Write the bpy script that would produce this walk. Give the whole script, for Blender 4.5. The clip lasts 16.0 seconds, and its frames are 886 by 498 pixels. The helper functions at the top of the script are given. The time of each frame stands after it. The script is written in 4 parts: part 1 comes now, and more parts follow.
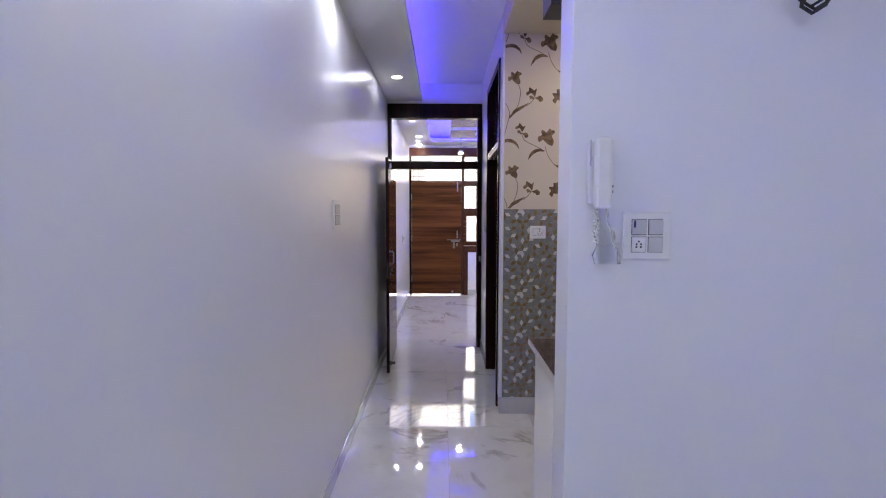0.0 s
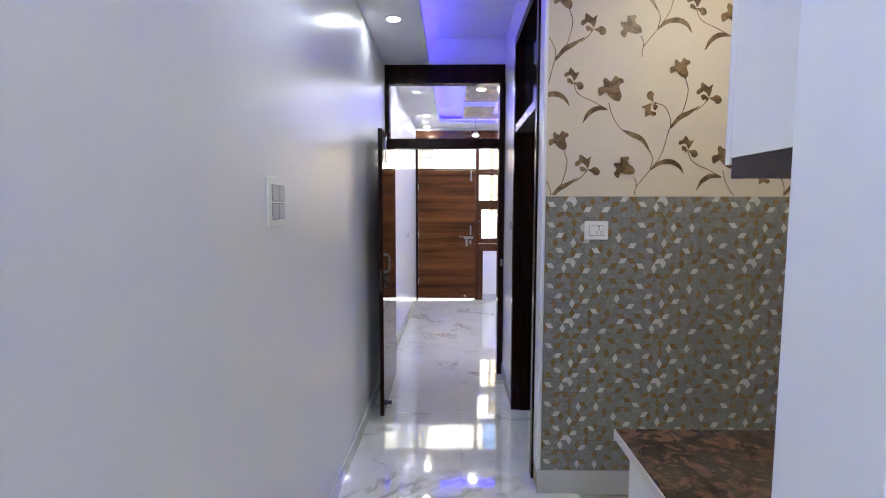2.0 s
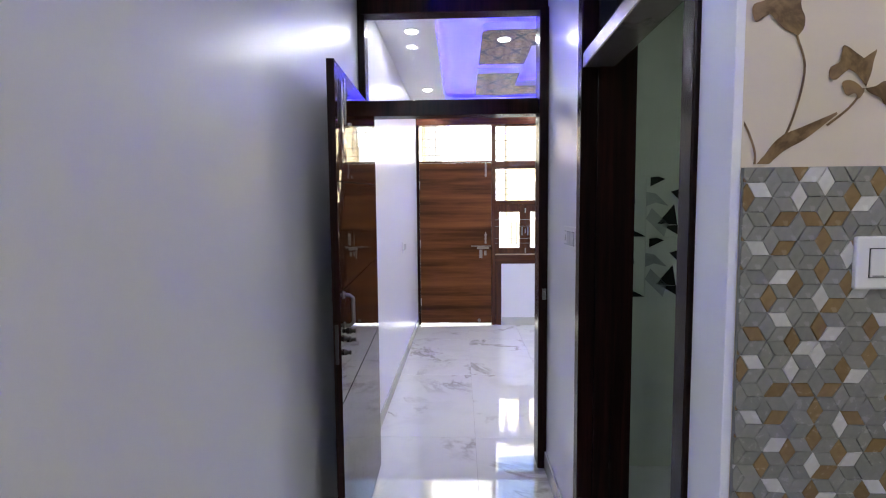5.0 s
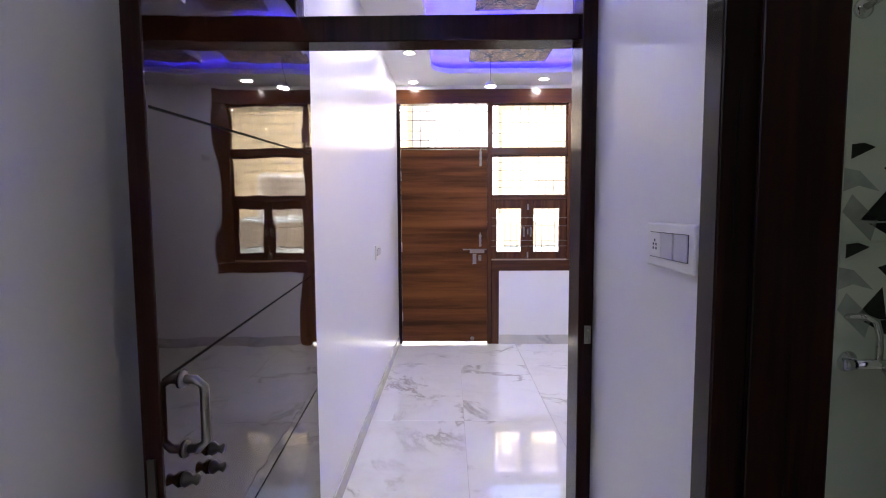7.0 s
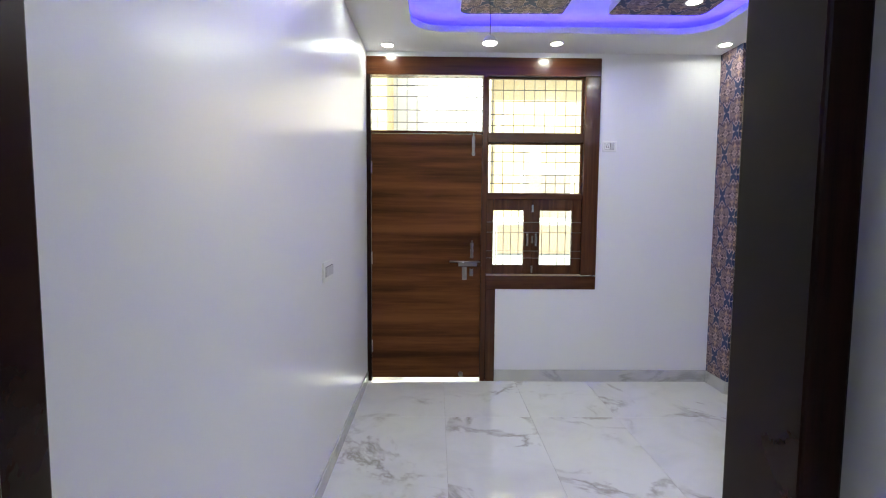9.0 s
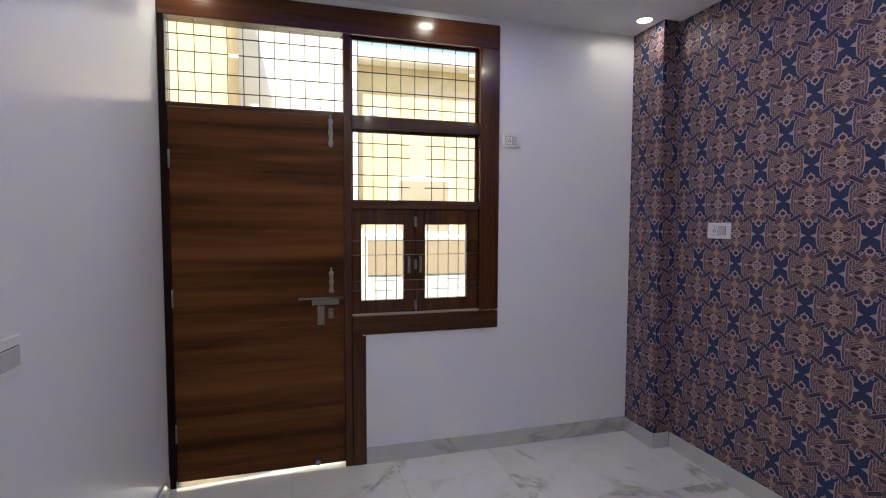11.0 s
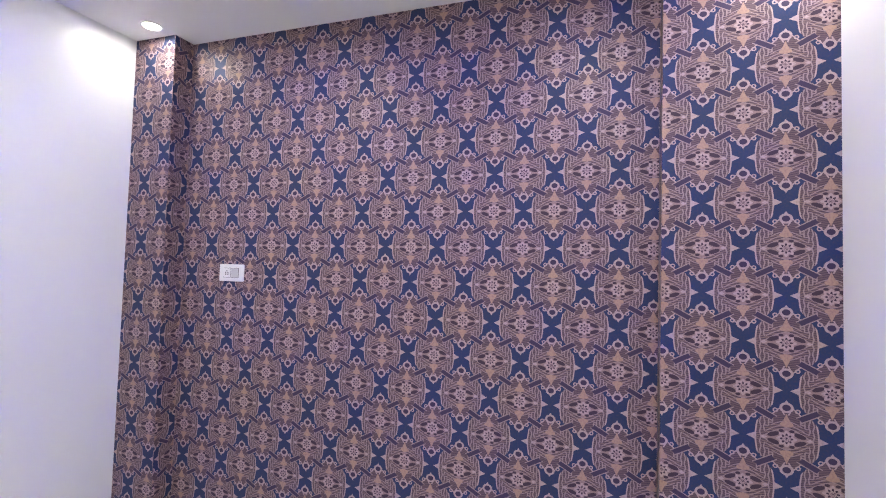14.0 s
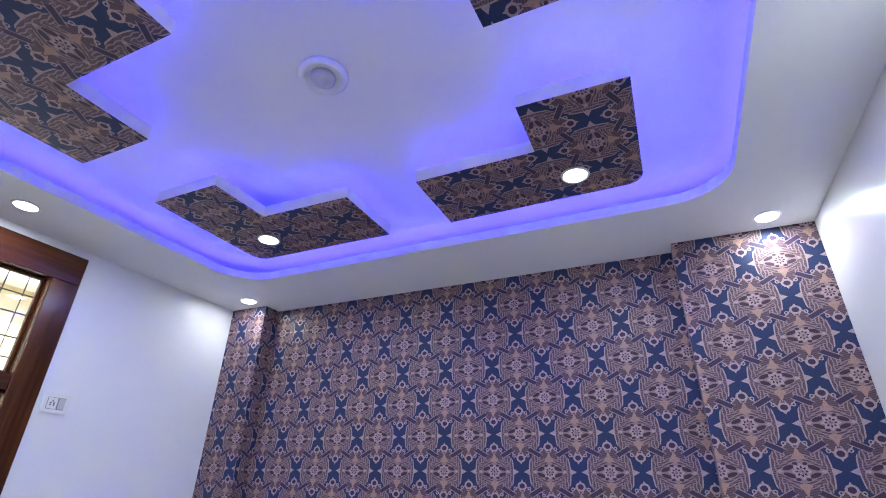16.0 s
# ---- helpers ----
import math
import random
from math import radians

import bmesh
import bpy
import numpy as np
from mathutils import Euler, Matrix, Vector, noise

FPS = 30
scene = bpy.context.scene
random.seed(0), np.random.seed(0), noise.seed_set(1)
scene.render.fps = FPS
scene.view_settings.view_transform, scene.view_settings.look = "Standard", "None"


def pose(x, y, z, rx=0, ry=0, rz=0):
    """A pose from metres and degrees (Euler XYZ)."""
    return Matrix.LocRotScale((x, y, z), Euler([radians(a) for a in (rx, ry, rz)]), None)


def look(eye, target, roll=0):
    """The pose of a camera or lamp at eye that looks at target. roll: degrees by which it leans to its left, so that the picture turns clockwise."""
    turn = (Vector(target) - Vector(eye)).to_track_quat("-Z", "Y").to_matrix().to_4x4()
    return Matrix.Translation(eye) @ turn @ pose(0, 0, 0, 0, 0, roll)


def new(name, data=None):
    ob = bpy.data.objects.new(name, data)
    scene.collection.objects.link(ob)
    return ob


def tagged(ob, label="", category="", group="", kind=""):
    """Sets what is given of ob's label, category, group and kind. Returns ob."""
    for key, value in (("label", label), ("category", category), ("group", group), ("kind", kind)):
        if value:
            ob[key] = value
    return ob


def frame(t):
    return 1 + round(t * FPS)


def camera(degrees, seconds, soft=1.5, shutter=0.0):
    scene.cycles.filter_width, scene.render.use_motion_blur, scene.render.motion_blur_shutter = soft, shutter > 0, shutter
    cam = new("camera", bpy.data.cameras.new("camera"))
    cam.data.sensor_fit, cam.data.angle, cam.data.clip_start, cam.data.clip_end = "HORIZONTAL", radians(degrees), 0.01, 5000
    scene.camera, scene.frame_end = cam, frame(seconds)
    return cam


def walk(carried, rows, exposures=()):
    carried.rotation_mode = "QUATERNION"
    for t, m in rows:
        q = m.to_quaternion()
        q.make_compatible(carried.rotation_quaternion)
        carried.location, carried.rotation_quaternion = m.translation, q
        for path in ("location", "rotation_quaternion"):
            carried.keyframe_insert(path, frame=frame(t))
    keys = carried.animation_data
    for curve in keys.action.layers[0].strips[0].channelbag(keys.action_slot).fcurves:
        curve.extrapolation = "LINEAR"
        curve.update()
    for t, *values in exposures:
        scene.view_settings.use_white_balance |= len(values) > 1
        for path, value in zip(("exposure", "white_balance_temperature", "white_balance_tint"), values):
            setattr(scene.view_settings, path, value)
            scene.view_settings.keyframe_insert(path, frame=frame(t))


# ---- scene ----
cam = camera(84.6, 16.0, soft=1.1)
PATH = [
    (0, (0.417, 0.407, 1.505), (0.419, 2.401, 1.359), 0.1),
    (0.5, (0.384, 0.683, 1.501), (0.38, 2.677, 1.353), 0.4),
    (1, (0.385, 0.954, 1.486), (0.363, 2.948, 1.333), 0.3),
    (1.5, (0.393, 1.25, 1.484), (0.355, 3.243, 1.323), 0.2),
    (2, (0.406, 1.549, 1.478), (0.365, 3.542, 1.31), 0.1),
    (2.5, (0.391, 1.842, 1.475), (0.345, 3.834, 1.306), -0.1),
    (3, (0.396, 2.108, 1.471), (0.339, 4.1, 1.309), -0.3),
    (3.5, (0.41, 2.366, 1.478), (0.341, 4.359, 1.325), -0.3),
    (4, (0.402, 2.602, 1.476), (0.324, 4.595, 1.327), -0.3),
    (4.5, (0.382, 2.853, 1.473), (0.3, 4.846, 1.32), -0.5),
    (7, (0.365, 4.16, 1.422), (0.336, 6.154, 1.27), -0.3),
    (7.5, (0.383, 4.439, 1.425), (0.352, 6.433, 1.275), -0.1),
    (8, (0.386, 4.702, 1.418), (0.377, 6.696, 1.262), 0.2),
    (10.5, (0.433, 6.171, 1.473), (0.713, 8.146, 1.34), 0.2),
    (11, (0.542, 6.432, 1.472), (1.086, 8.353, 1.359), 0.2),
    (11.5, (0.655, 6.604, 1.483), (1.541, 8.394, 1.377), 0.4),
    (12, (0.721, 6.678, 1.48), (1.948, 8.254, 1.384), 0.7),
    (12.5, (0.73, 6.726, 1.495), (2.245, 8.028, 1.398), 1.0),
    (13, (0.752, 6.728, 1.505), (2.453, 7.776, 1.42), 1.5),
    (13.5, (0.748, 6.717, 1.486), (2.567, 7.548, 1.465), 1.4),
    (14, (0.704, 6.75, 1.471), (2.593, 7.403, 1.558), 1.6),
    (14.5, (0.612, 6.728, 1.51), (2.513, 7.303, 1.745), 2.2),
    (15, (0.521, 6.662, 1.573), (2.382, 7.255, 2.001), 2.2),
    (15.5, (0.435, 6.654, 1.622), (2.201, 7.317, 2.288), 1.7),
    (16, (0.407, 6.682, 1.662), (2.033, 7.44, 2.547), 1.3),
]
EXPOSURE = [(0, 2.3, 6100, 20), (1.5, 2.7, 6050, 9), (2.5, 2.7, 6150, 6), (3, 2.65, 6000, -2), (3.5, 2.65, 6000, -2), (4.5, 2.65, 6000, 6), (7, 2.55, 6300, 18), (8, 2.35, 6450, -4), (10.5, 1.55, 6800, 4), (11, 1.35, 6900, 6), (11.5, 1.28, 6750, 12), (12, 1.52, 6200, 5), (12.5, 2.0, 5800, 3), (13.5, 2.7, 6400, 5), (14.5, 2.75, 6600, 12), (16, 2.1, 5650, 7)]
walk(cam, [(t, look(eye, target, roll)) for t, eye, target, roll in PATH], EXPOSURE)

# ---- light ----
world = bpy.data.worlds.new("World")
scene.world = world
world.use_nodes = True
wn, wl = world.node_tree.nodes, world.node_tree.links
sky = wn.new("ShaderNodeTexSky")
sky.sky_type, sky.sun_disc = "NISHITA", False
sky.sun_elevation, sky.sun_rotation = radians(52), radians(200)
wl.new(sky.outputs[0], wn["Background"].inputs[0])
wn["Background"].inputs[1].default_value = 0.15
sun = new("sun", bpy.data.lights.new("sun", "SUN"))
sun.data.energy, sun.data.angle, sun.data.color = 4.6, radians(0.5), (1.0, 0.93, 0.80)
sun.matrix_world = look((-3, -9, 14), (0, 0, 0))
LAMP_W = 0.80
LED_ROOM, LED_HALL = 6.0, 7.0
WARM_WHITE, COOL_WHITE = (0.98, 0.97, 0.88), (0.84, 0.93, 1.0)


# ---- materials ----
class S:
    """A number in a shader, with arithmetic."""
    tree = None

    def __init__(self, v):
        self.v = v

    @staticmethod
    def op(kind, *args):
        n = S.tree.nodes.new("ShaderNodeMath")
        n.operation = kind
        for i, a in enumerate(args):
            a = a.v if isinstance(a, S) else a
            if isinstance(a, (int, float)):
                n.inputs[i].default_value = a
            else:
                S.tree.links.new(a, n.inputs[i])
        return S(n.outputs[0])

    def __add__(self, o): return S.op("ADD", self, o)
    def __radd__(self, o): return S.op("ADD", self, o)
    def __sub__(self, o): return S.op("SUBTRACT", self, o)
    def __rsub__(self, o): return S.op("SUBTRACT", o, self)
    def __mul__(self, o): return S.op("MULTIPLY", self, o)
    def __rmul__(self, o): return S.op("MULTIPLY", self, o)
    def __truediv__(self, o): return S.op("DIVIDE", self, o)
    def __lt__(self, o): return S.op("LESS_THAN", self, o)
    def __gt__(self, o): return S.op("GREATER_THAN", self, o)
    def abs(self): return S.op("ABSOLUTE", self)
    def sqrt(self): return S.op("SQRT", self)
    def fract(self): return S.op("FRACT", self)
    def cos(self): return S.op("COSINE", self)
    def min(self, o): return S.op("MINIMUM", self, o)
    def max(self, o): return S.op("MAXIMUM", self, o)

    def step(self, a, b):
        n = S.tree.nodes.new("ShaderNodeMapRange")
        n.interpolation_type = "SMOOTHSTEP"
        n.inputs[1].default_value, n.inputs[2].default_value = a, b
        S.tree.links.new(self.v, n.inputs[0])
        return S(n.outputs[0])


def rgb(c):
    return (*c, 1.0)


def mix(f, a, b):
    """A colour between a and b (tuples or sockets) by f."""
    n = S.tree.nodes.new("ShaderNodeMix")
    n.data_type = "RGBA"
    f = f.v if isinstance(f, S) else f
    for sock, v in ((n.inputs[0], f), (n.inputs[6], a), (n.inputs[7], b)):
        if isinstance(v, tuple):
            sock.default_value = rgb(v)
        elif isinstance(v, (int, float)):
            sock.default_value = v
        else:
            S.tree.links.new(v, sock)
    return n.outputs[2]


def coords(scale=(1, 1, 1), shift=None):
    """World-sized coordinates: the objects stand unrotated, so their own ones serve."""
    n = S.tree.nodes.new("ShaderNodeTexCoord")
    m = S.tree.nodes.new("ShaderNodeMapping")
    m.inputs["Scale"].default_value = scale
    S.tree.links.new(n.outputs["Object"], m.inputs[0])
    if shift is not None:
        S.tree.links.new(shift, m.inputs["Location"])
    return m.outputs[0]


def xyz(vec):
    n = S.tree.nodes.new("ShaderNodeSeparateXYZ")
    S.tree.links.new(vec, n.inputs[0])
    return [S(o) for o in n.outputs]


def grain(vec, scale, detail=4, rough=0.55, distort=0.0):
    n = S.tree.nodes.new("ShaderNodeTexNoise")
    n.inputs["Scale"].default_value, n.inputs["Detail"].default_value = scale, detail
    n.inputs["Roughness"].default_value, n.inputs["Distortion"].default_value = rough, distort
    S.tree.links.new(vec, n.inputs["Vector"])
    return S(n.outputs["Fac"])


def chance():
    return S.tree.nodes.new("ShaderNodeObjectInfo").outputs["Random"]


def island():
    return S.tree.nodes.new("ShaderNodeNewGeometry").outputs["Random Per Island"]


def start(name):
    m = bpy.data.materials.new(name)
    m.use_nodes = True
    S.tree = m.node_tree
    return m, m.node_tree.nodes["Principled BSDF"]


def put(sock, v):
    v = v.v if isinstance(v, S) else v
    if isinstance(v, tuple):
        sock.default_value = rgb(v)
    elif isinstance(v, (int, float)):
        sock.default_value = v
    else:
        S.tree.links.new(v, sock)


def finish(b, color, rough=0.5, metal=0.0, coat=0.0, bump=None, depth=0.001, spec=0.5):
    put(b.inputs["Base Color"], color)
    put(b.inputs["Roughness"], rough)
    put(b.inputs["Metallic"], metal)
    b.inputs["Coat Weight"].default_value = coat
    b.inputs["Coat Roughness"].default_value = 0.06
    b.inputs["Specular IOR Level"].default_value = spec
    if bump is not None:
        n = S.tree.nodes.new("ShaderNodeBump")
        n.inputs["Distance"].default_value = depth
        put(n.inputs["Height"], bump)
        S.tree.links.new(n.outputs[0], b.inputs["Normal"])


def plain(name, color, rough=0.5, metal=0.0, coat=0.0, vary=0.12, scale=30.0, depth=0.0003, spec=0.5):
    """A surface with a fine grain and broad stains."""
    m, b = start(name)
    v = coords()
    f, g = grain(v, scale), grain(v, 1.7, 3)
    dark = tuple(c * (1 - vary) for c in color)
    col = mix((f * 0.5 + g * 0.5).step(0.3, 0.7), dark, color)
    finish(b, col, (g * 0.12 + rough - 0.06), metal, coat, f, depth, spec)
    return m


def paint(name, color, rough=0.42, spec=0.5):
    """Rolled emulsion with a fine stipple."""
    m, b = start(name)
    v = coords()
    fine, speck = grain(v, 160.0, 1), grain(v, 420.0, 1)
    col = mix(speck * 0.6 + fine * 0.4, color, tuple(c * 0.95 for c in color))
    finish(b, col, rough, bump=fine, depth=0.00008, spec=spec)
    return m


def marble(name, base, vein, rough=0.06, tile=True):
    m, b = start(name)
    v = coords()
    if tile:
        c = S.tree.nodes.new("ShaderNodeCombineXYZ")
        r = S(chance())
        put(c.inputs[0], r * 37.0)
        put(c.inputs[1], r * 71.0)
        v = coords(shift=c.outputs[0])
    warp = grain(v, 1.3, 4, 0.6, 0.6)
    thin = grain(v, 1.15, 6, 0.56, 1.3)
    ridge = 1.0 - ((thin - 0.5).abs() * 26.0).min(1.0)
    gate = warp.step(0.46, 0.62)
    cloud = grain(v, 3.0, 4, 0.6, 0.8).step(0.42, 0.72)
    warm = grain(v, 0.9, 2).step(0.5, 0.75)
    col = mix(cloud * 0.30, base, tuple(c * 0.72 for c in base))
    col = mix(warm * 0.22, col, (0.70, 0.62, 0.50))
    col = mix(ridge * gate * 0.7, col, vein)
    finish(b, col, grain(v, 6.0) * 0.02 + rough - 0.01, coat=0.7 if tile else 0.0, bump=grain(v, 4.0), depth=0.0002, spec=0.95)
    return m


def wood(name, dark, light, axis=2, rough=0.22, coat=0.6, bands=9.0, band_gain=0.5, spec=0.5):
    """Boards with the grain across the given axis: long streaks and darker bands."""
    m, b = start(name)
    sc = [2.0, 2.0, 2.0]
    sc[axis] = 42.0
    fine = grain(coords(tuple(sc)), 1.0, 6, 0.65, 0.3)
    sb = [0.25, 0.25, 0.25]
    sb[axis] = bands
    band = grain(coords(tuple(sb)), 1.0, 2, 0.5, 0.2)
    knot = grain(coords(tuple(s * 0.6 for s in sb)), 3.0, 3)
    f = (fine * (1 - band_gain) + band * band_gain).step(0.34, 0.66)
    col = mix(f, dark, light)
    col = mix(knot.step(0.6, 0.8) * 0.4, col, tuple(c * 0.6 for c in dark))
    finish(b, col, fine * 0.12 + rough - 0.06, coat=coat, bump=fine, depth=0.0006, spec=spec)
    return m


def glow(name, color, strength):
    m, b = start(name)
    put(b.inputs["Base Color"], (0.8, 0.8, 0.8))
    put(b.inputs["Emission Color"], color)
    b.inputs["Emission Strength"].default_value = strength
    return m


def glass(name, tint=(1, 1, 1), rough=0.0):
    m, b = start(name)
    finish(b, tint, rough)
    b.inputs["Transmission Weight"].default_value = 1.0
    b.inputs["IOR"].default_value = 1.45
    return m


def damask(name, plane, a0, b0):
    """A printed wallpaper: medallions in a staggered lattice, blue crosses between them."""
    m, b = start(name)
    v = coords()
    x, y, z = xyz(v)
    first, second = {"yz": (y, z), "xz": (x, z), "xy": (x, y)}[plane]
    P, Q = PAPER_P, PAPER_Q
    a = (((first - (a0 - 400 * P)) / P + 0.5).fract() - 0.5).abs()
    c = (((second - (b0 - 400 * Q)) / Q + 0.5).fract() - 0.5).abs()
    flip = (a + c) > 0.5
    u = (a + flip * (0.5 - 2 * a)) * 285.0
    w = (c + flip * (0.5 - 2 * c)) * 385.0
    r = (u * u + w * w).sqrt()
    turn = S.op("ARCTAN2", w, u)
    def ring(f, lo, hi):
        return (f > lo) * (f < hi)
    # the eye round the star, with its contour lines
    eye = w / 45.0 + u / 160.0 + (u / 113.0) * (u / 113.0)
    sway = (w * 0.16).cos() * 2.0
    low = w < 86.0
    bow = u + w.min(80.0) * w.min(80.0) * 0.0016
    lens = ring(eye, 0.95, 1.04)
    line = ((bow - 101.0).abs() < 2.6) * low
    faint = ((u + sway - 85.0).abs() < 2.4) * (w < 88.0)
    faint = faint.max(((u - sway - 72.0).abs() < 2.4) * ring(w, 22.0, 92.0))
    faint = faint.max(((u - 58.0).abs() < 2.2) * ring(w, 46.0, 84.0)).max(((w - 46.0).abs() < 2.2) * ring(u, 58.0, 70.0))
    faint = faint.max(((u - 45.0).abs() < 2.2) * ring(w, 60.0, 80.0)).max(((w - 60.0).abs() < 2.2) * ring(u, 45.0, 58.0))
    faint = faint.max(ring(eye, 1.26, 1.36) * (u < 66.0)).max(ring(eye, 1.58, 1.67) * (u < 50.0))
    spike = (w < (131.0 - u) * 0.52) * (u > 100.0)
    pointer = ((u - 74.0).abs() * 0.7 + w) < 8.0
    # star of eight points, dark petals between it and the eye
    slope = (u - 41.0) * 0.30 + (w - 15.5)
    petal = ((u - 42.0) / 20.0) * ((u - 42.0) / 20.0) + (slope / 9.5) * (slope / 9.5)
    upper = ((u - 17.0) / 8.5) * ((u - 17.0) / 8.5) + ((w - 31.0) / 6.0) * ((w - 31.0) / 6.0)
    star = r + (turn * 8.0).cos() * -4.5
    # solid finial over the eye, a drop in a tulip outline above it, curls beside
    finial = ((u < (100.0 - w) * 0.40) * (w > 50.0)).max(((u / 22.0) * (u / 22.0) + ((w - 57.0) / 11.0) * ((w - 57.0) / 11.0)) < 1.0)
    drop = (u / 23.0) * (u / 23.0) + ((w - 124.0) / 21.0) * ((w - 124.0) / 21.0)
    tip = ((u + (w - 155.0) * 0.6) < 0.0) * (w > 138.0)
    stalk = ((u - 9.0 - (w - 100.0) * 0.5).abs() < 2.6) * ring(w, 94.0, 112.0)
    cr = ((u - 36.0) * (u - 36.0) + (w - 112.0) * (w - 112.0)).sqrt()
    curl = ring(cr, 4.5, 9.0)
    # slanted dark bars between neighbours, blue ground outside
    neck = u + (w - 92.0) * 0.95
    bu, bw = u - 71.25, w - 96.25
    along, slant = (bu * 0.86 + bw * 0.51).abs(), bw * 0.86 - bu * 0.51
    across = slant.abs()
    bar, barrim = (along < 33.0) * (across < 10.0), (along < 40.0) * ring(across, 10.0, 14.0)
    field = ((bow > 104.0) * (slant < -13.0)).max((slant > 13.0) * (neck > 52.0))
    mid, lite, gold = (0.082, 0.053, 0.080), (0.455, 0.335, 0.345), (0.42, 0.270, 0.215)
    grey, dark, blue = (0.335, 0.245, 0.255), (0.052, 0.030, 0.056), (0.018, 0.036, 0.112)
    fleck = grain(v, 140.0, 3)
    col = mix(((w / 9.0 + u / 40.0).fract() > 0.5) * ((eye < 1.65) * 0.4 + 0.4), mid, (0.26, 0.175, 0.165))
    col = mix(eye < 0.95, col, (0.300, 0.205, 0.205))
    col = mix(faint.max(lens), col, grey)
    col = mix(finial, col, gold)
    col = mix((petal < 1.0).max(upper < 1.0), col, dark)
    col = mix(field, col, blue)
    col = mix(bar, col, (0.050, 0.034, 0.082))
    col = mix(barrim, col, grey)
    ink = line.max(ring(neck, 46.0, 52.0) * (slant > 12.0)).max(spike).max(pointer).max(stalk * (field < 0.5)).max(curl).max(tip).max(drop < 1.0).max(star < 29.0)
    col = mix(ink, col, lite)
    col = mix(drop < 0.36, col, (0.050, 0.034, 0.082))
    col = mix(ring(star, 9.0, 17.0) * ((turn * 8.0).cos() > -0.5), col, dark)
    col = mix(star < 4.0, col, dark)
    col = mix(fleck.step(0.35, 0.8) * 0.35, col, mid)
    finish(b, col, 0.38 + fleck * 0.12, ink.max(finial) * 0.25, bump=ink * 0.5 + fleck * 0.6, depth=0.0005, spec=0.22)
    return m


def granite(name):
    m, b = start(name)
    v = coords()
    n = S.tree.nodes.new("ShaderNodeTexVoronoi")
    n.inputs["Scale"].default_value = 95.0
    S.tree.links.new(v, n.inputs["Vector"])
    f = grain(v, 20.0, 6, 0.7, 1.0)
    col = mix(f.step(0.40, 0.64), (0.014, 0.009, 0.007), (0.135, 0.070, 0.044))
    col = mix((S(n.outputs["Distance"]) < 0.20) * 0.22, col, (0.30, 0.19, 0.14))
    finish(b, col, 0.10, bump=f, depth=0.0001)
    return m


def mosaic(name, lo, hi):
    """Glazed rhombs of one colour, each a little different."""
    m, b = start(name)
    r = S(chance()) + S(island())
    f = grain(coords(), 60.0, 5, 0.6, 0.5)
    col = mix(f.step(0.3, 0.7) * 0.4 + (r * 7.3).fract() * 0.6, lo, hi)
    finish(b, col, f * 0.12 + 0.20, bump=f, depth=0.0008)
    return m


def printed(name):
    """Brown ink of the floral paper, lighter and darker along the petals."""
    m, b = start(name)
    v = coords()
    f = grain(v, 22.0, 4, 0.6, 0.4)
    col = mix(f.step(0.35, 0.65), (0.080, 0.044, 0.017), (0.240, 0.155, 0.072))
    finish(b, col, 0.40, bump=grain(v, 120.0), depth=0.0002)
    return m


WALL = paint("wall_paint", (0.80, 0.80, 0.83), 0.30, 0.5)
CEIL = paint("ceiling_paint", (0.82, 0.82, 0.83), 0.6, 0.3)
CREAM = paint("cream_paper", (0.66, 0.58, 0.455), 0.5, 0.35)
FLOOR = marble("floor_marble", (0.76, 0.76, 0.74), (0.24, 0.205, 0.17), 0.035)
SKIRT = marble("skirting_marble", (0.56, 0.56, 0.55), (0.30, 0.29, 0.28), 0.16, False)
GROUT = plain("grout", (0.45, 0.44, 0.42), 0.8)
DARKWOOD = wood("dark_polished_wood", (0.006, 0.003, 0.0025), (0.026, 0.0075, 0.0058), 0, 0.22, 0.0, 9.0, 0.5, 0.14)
REDWOOD = wood("red_polished_wood", (0.032, 0.0088, 0.0034), (0.092, 0.029, 0.0098), 0, 0.22, 0.1, 9.0, 0.5, 0.35)
REDWOOD_H = wood("red_polished_wood_across", (0.032, 0.0088, 0.0034), (0.092, 0.029, 0.0098), 2, 0.22, 0.1, 9.0, 0.5, 0.35)
TEAK = wood("teak_laminate", (0.038, 0.0115, 0.0038), (0.175, 0.064, 0.020), 2, 0.36, 0.0, 6.5, 0.72, 0.13)
m, b = start("gloss_laminate")
v = coords()
finish(b, mix(grain(coords((1, 3, 0.6)), 2.0, 4).step(0.3, 0.7), (0.026, 0.0085, 0.004), (0.048, 0.017, 0.0085)), 0.022, bump=grain(v, 3.5, 2), depth=0.0016, spec=0.30)
GLOSS = m
INLAY = plain("dark_inlay", (0.004, 0.002, 0.002), 0.7, spec=0.05)
STEEL = plain("brushed_steel", (0.62, 0.61, 0.59), 0.28, 1.0)
DOORSTEEL = plain("dulled_steel", (0.30, 0.285, 0.265), 0.36, 1.0)
CHROME = plain("chrome", (0.75, 0.75, 0.75), 0.08, 1.0, 0.0, 0.05)
BLACKIRON = plain("painted_iron", (0.035, 0.028, 0.022), 0.5)
PLASTIC = plain("white_plastic", (0.80, 0.80, 0.79), 0.30, vary=0.05)
PLASTIC_GREY = plain("greyed_switch_plastic", (0.56, 0.56, 0.575), 0.35, vary=0.08)
GAP = plain("dark_gap", (0.02, 0.02, 0.025), 0.6)
BLUEMARK = plain("blue_mark", (0.02, 0.04, 0.16), 0.4)
WRAP = glass("clear_wrap", (0.95, 0.97, 1.0), 0.15)
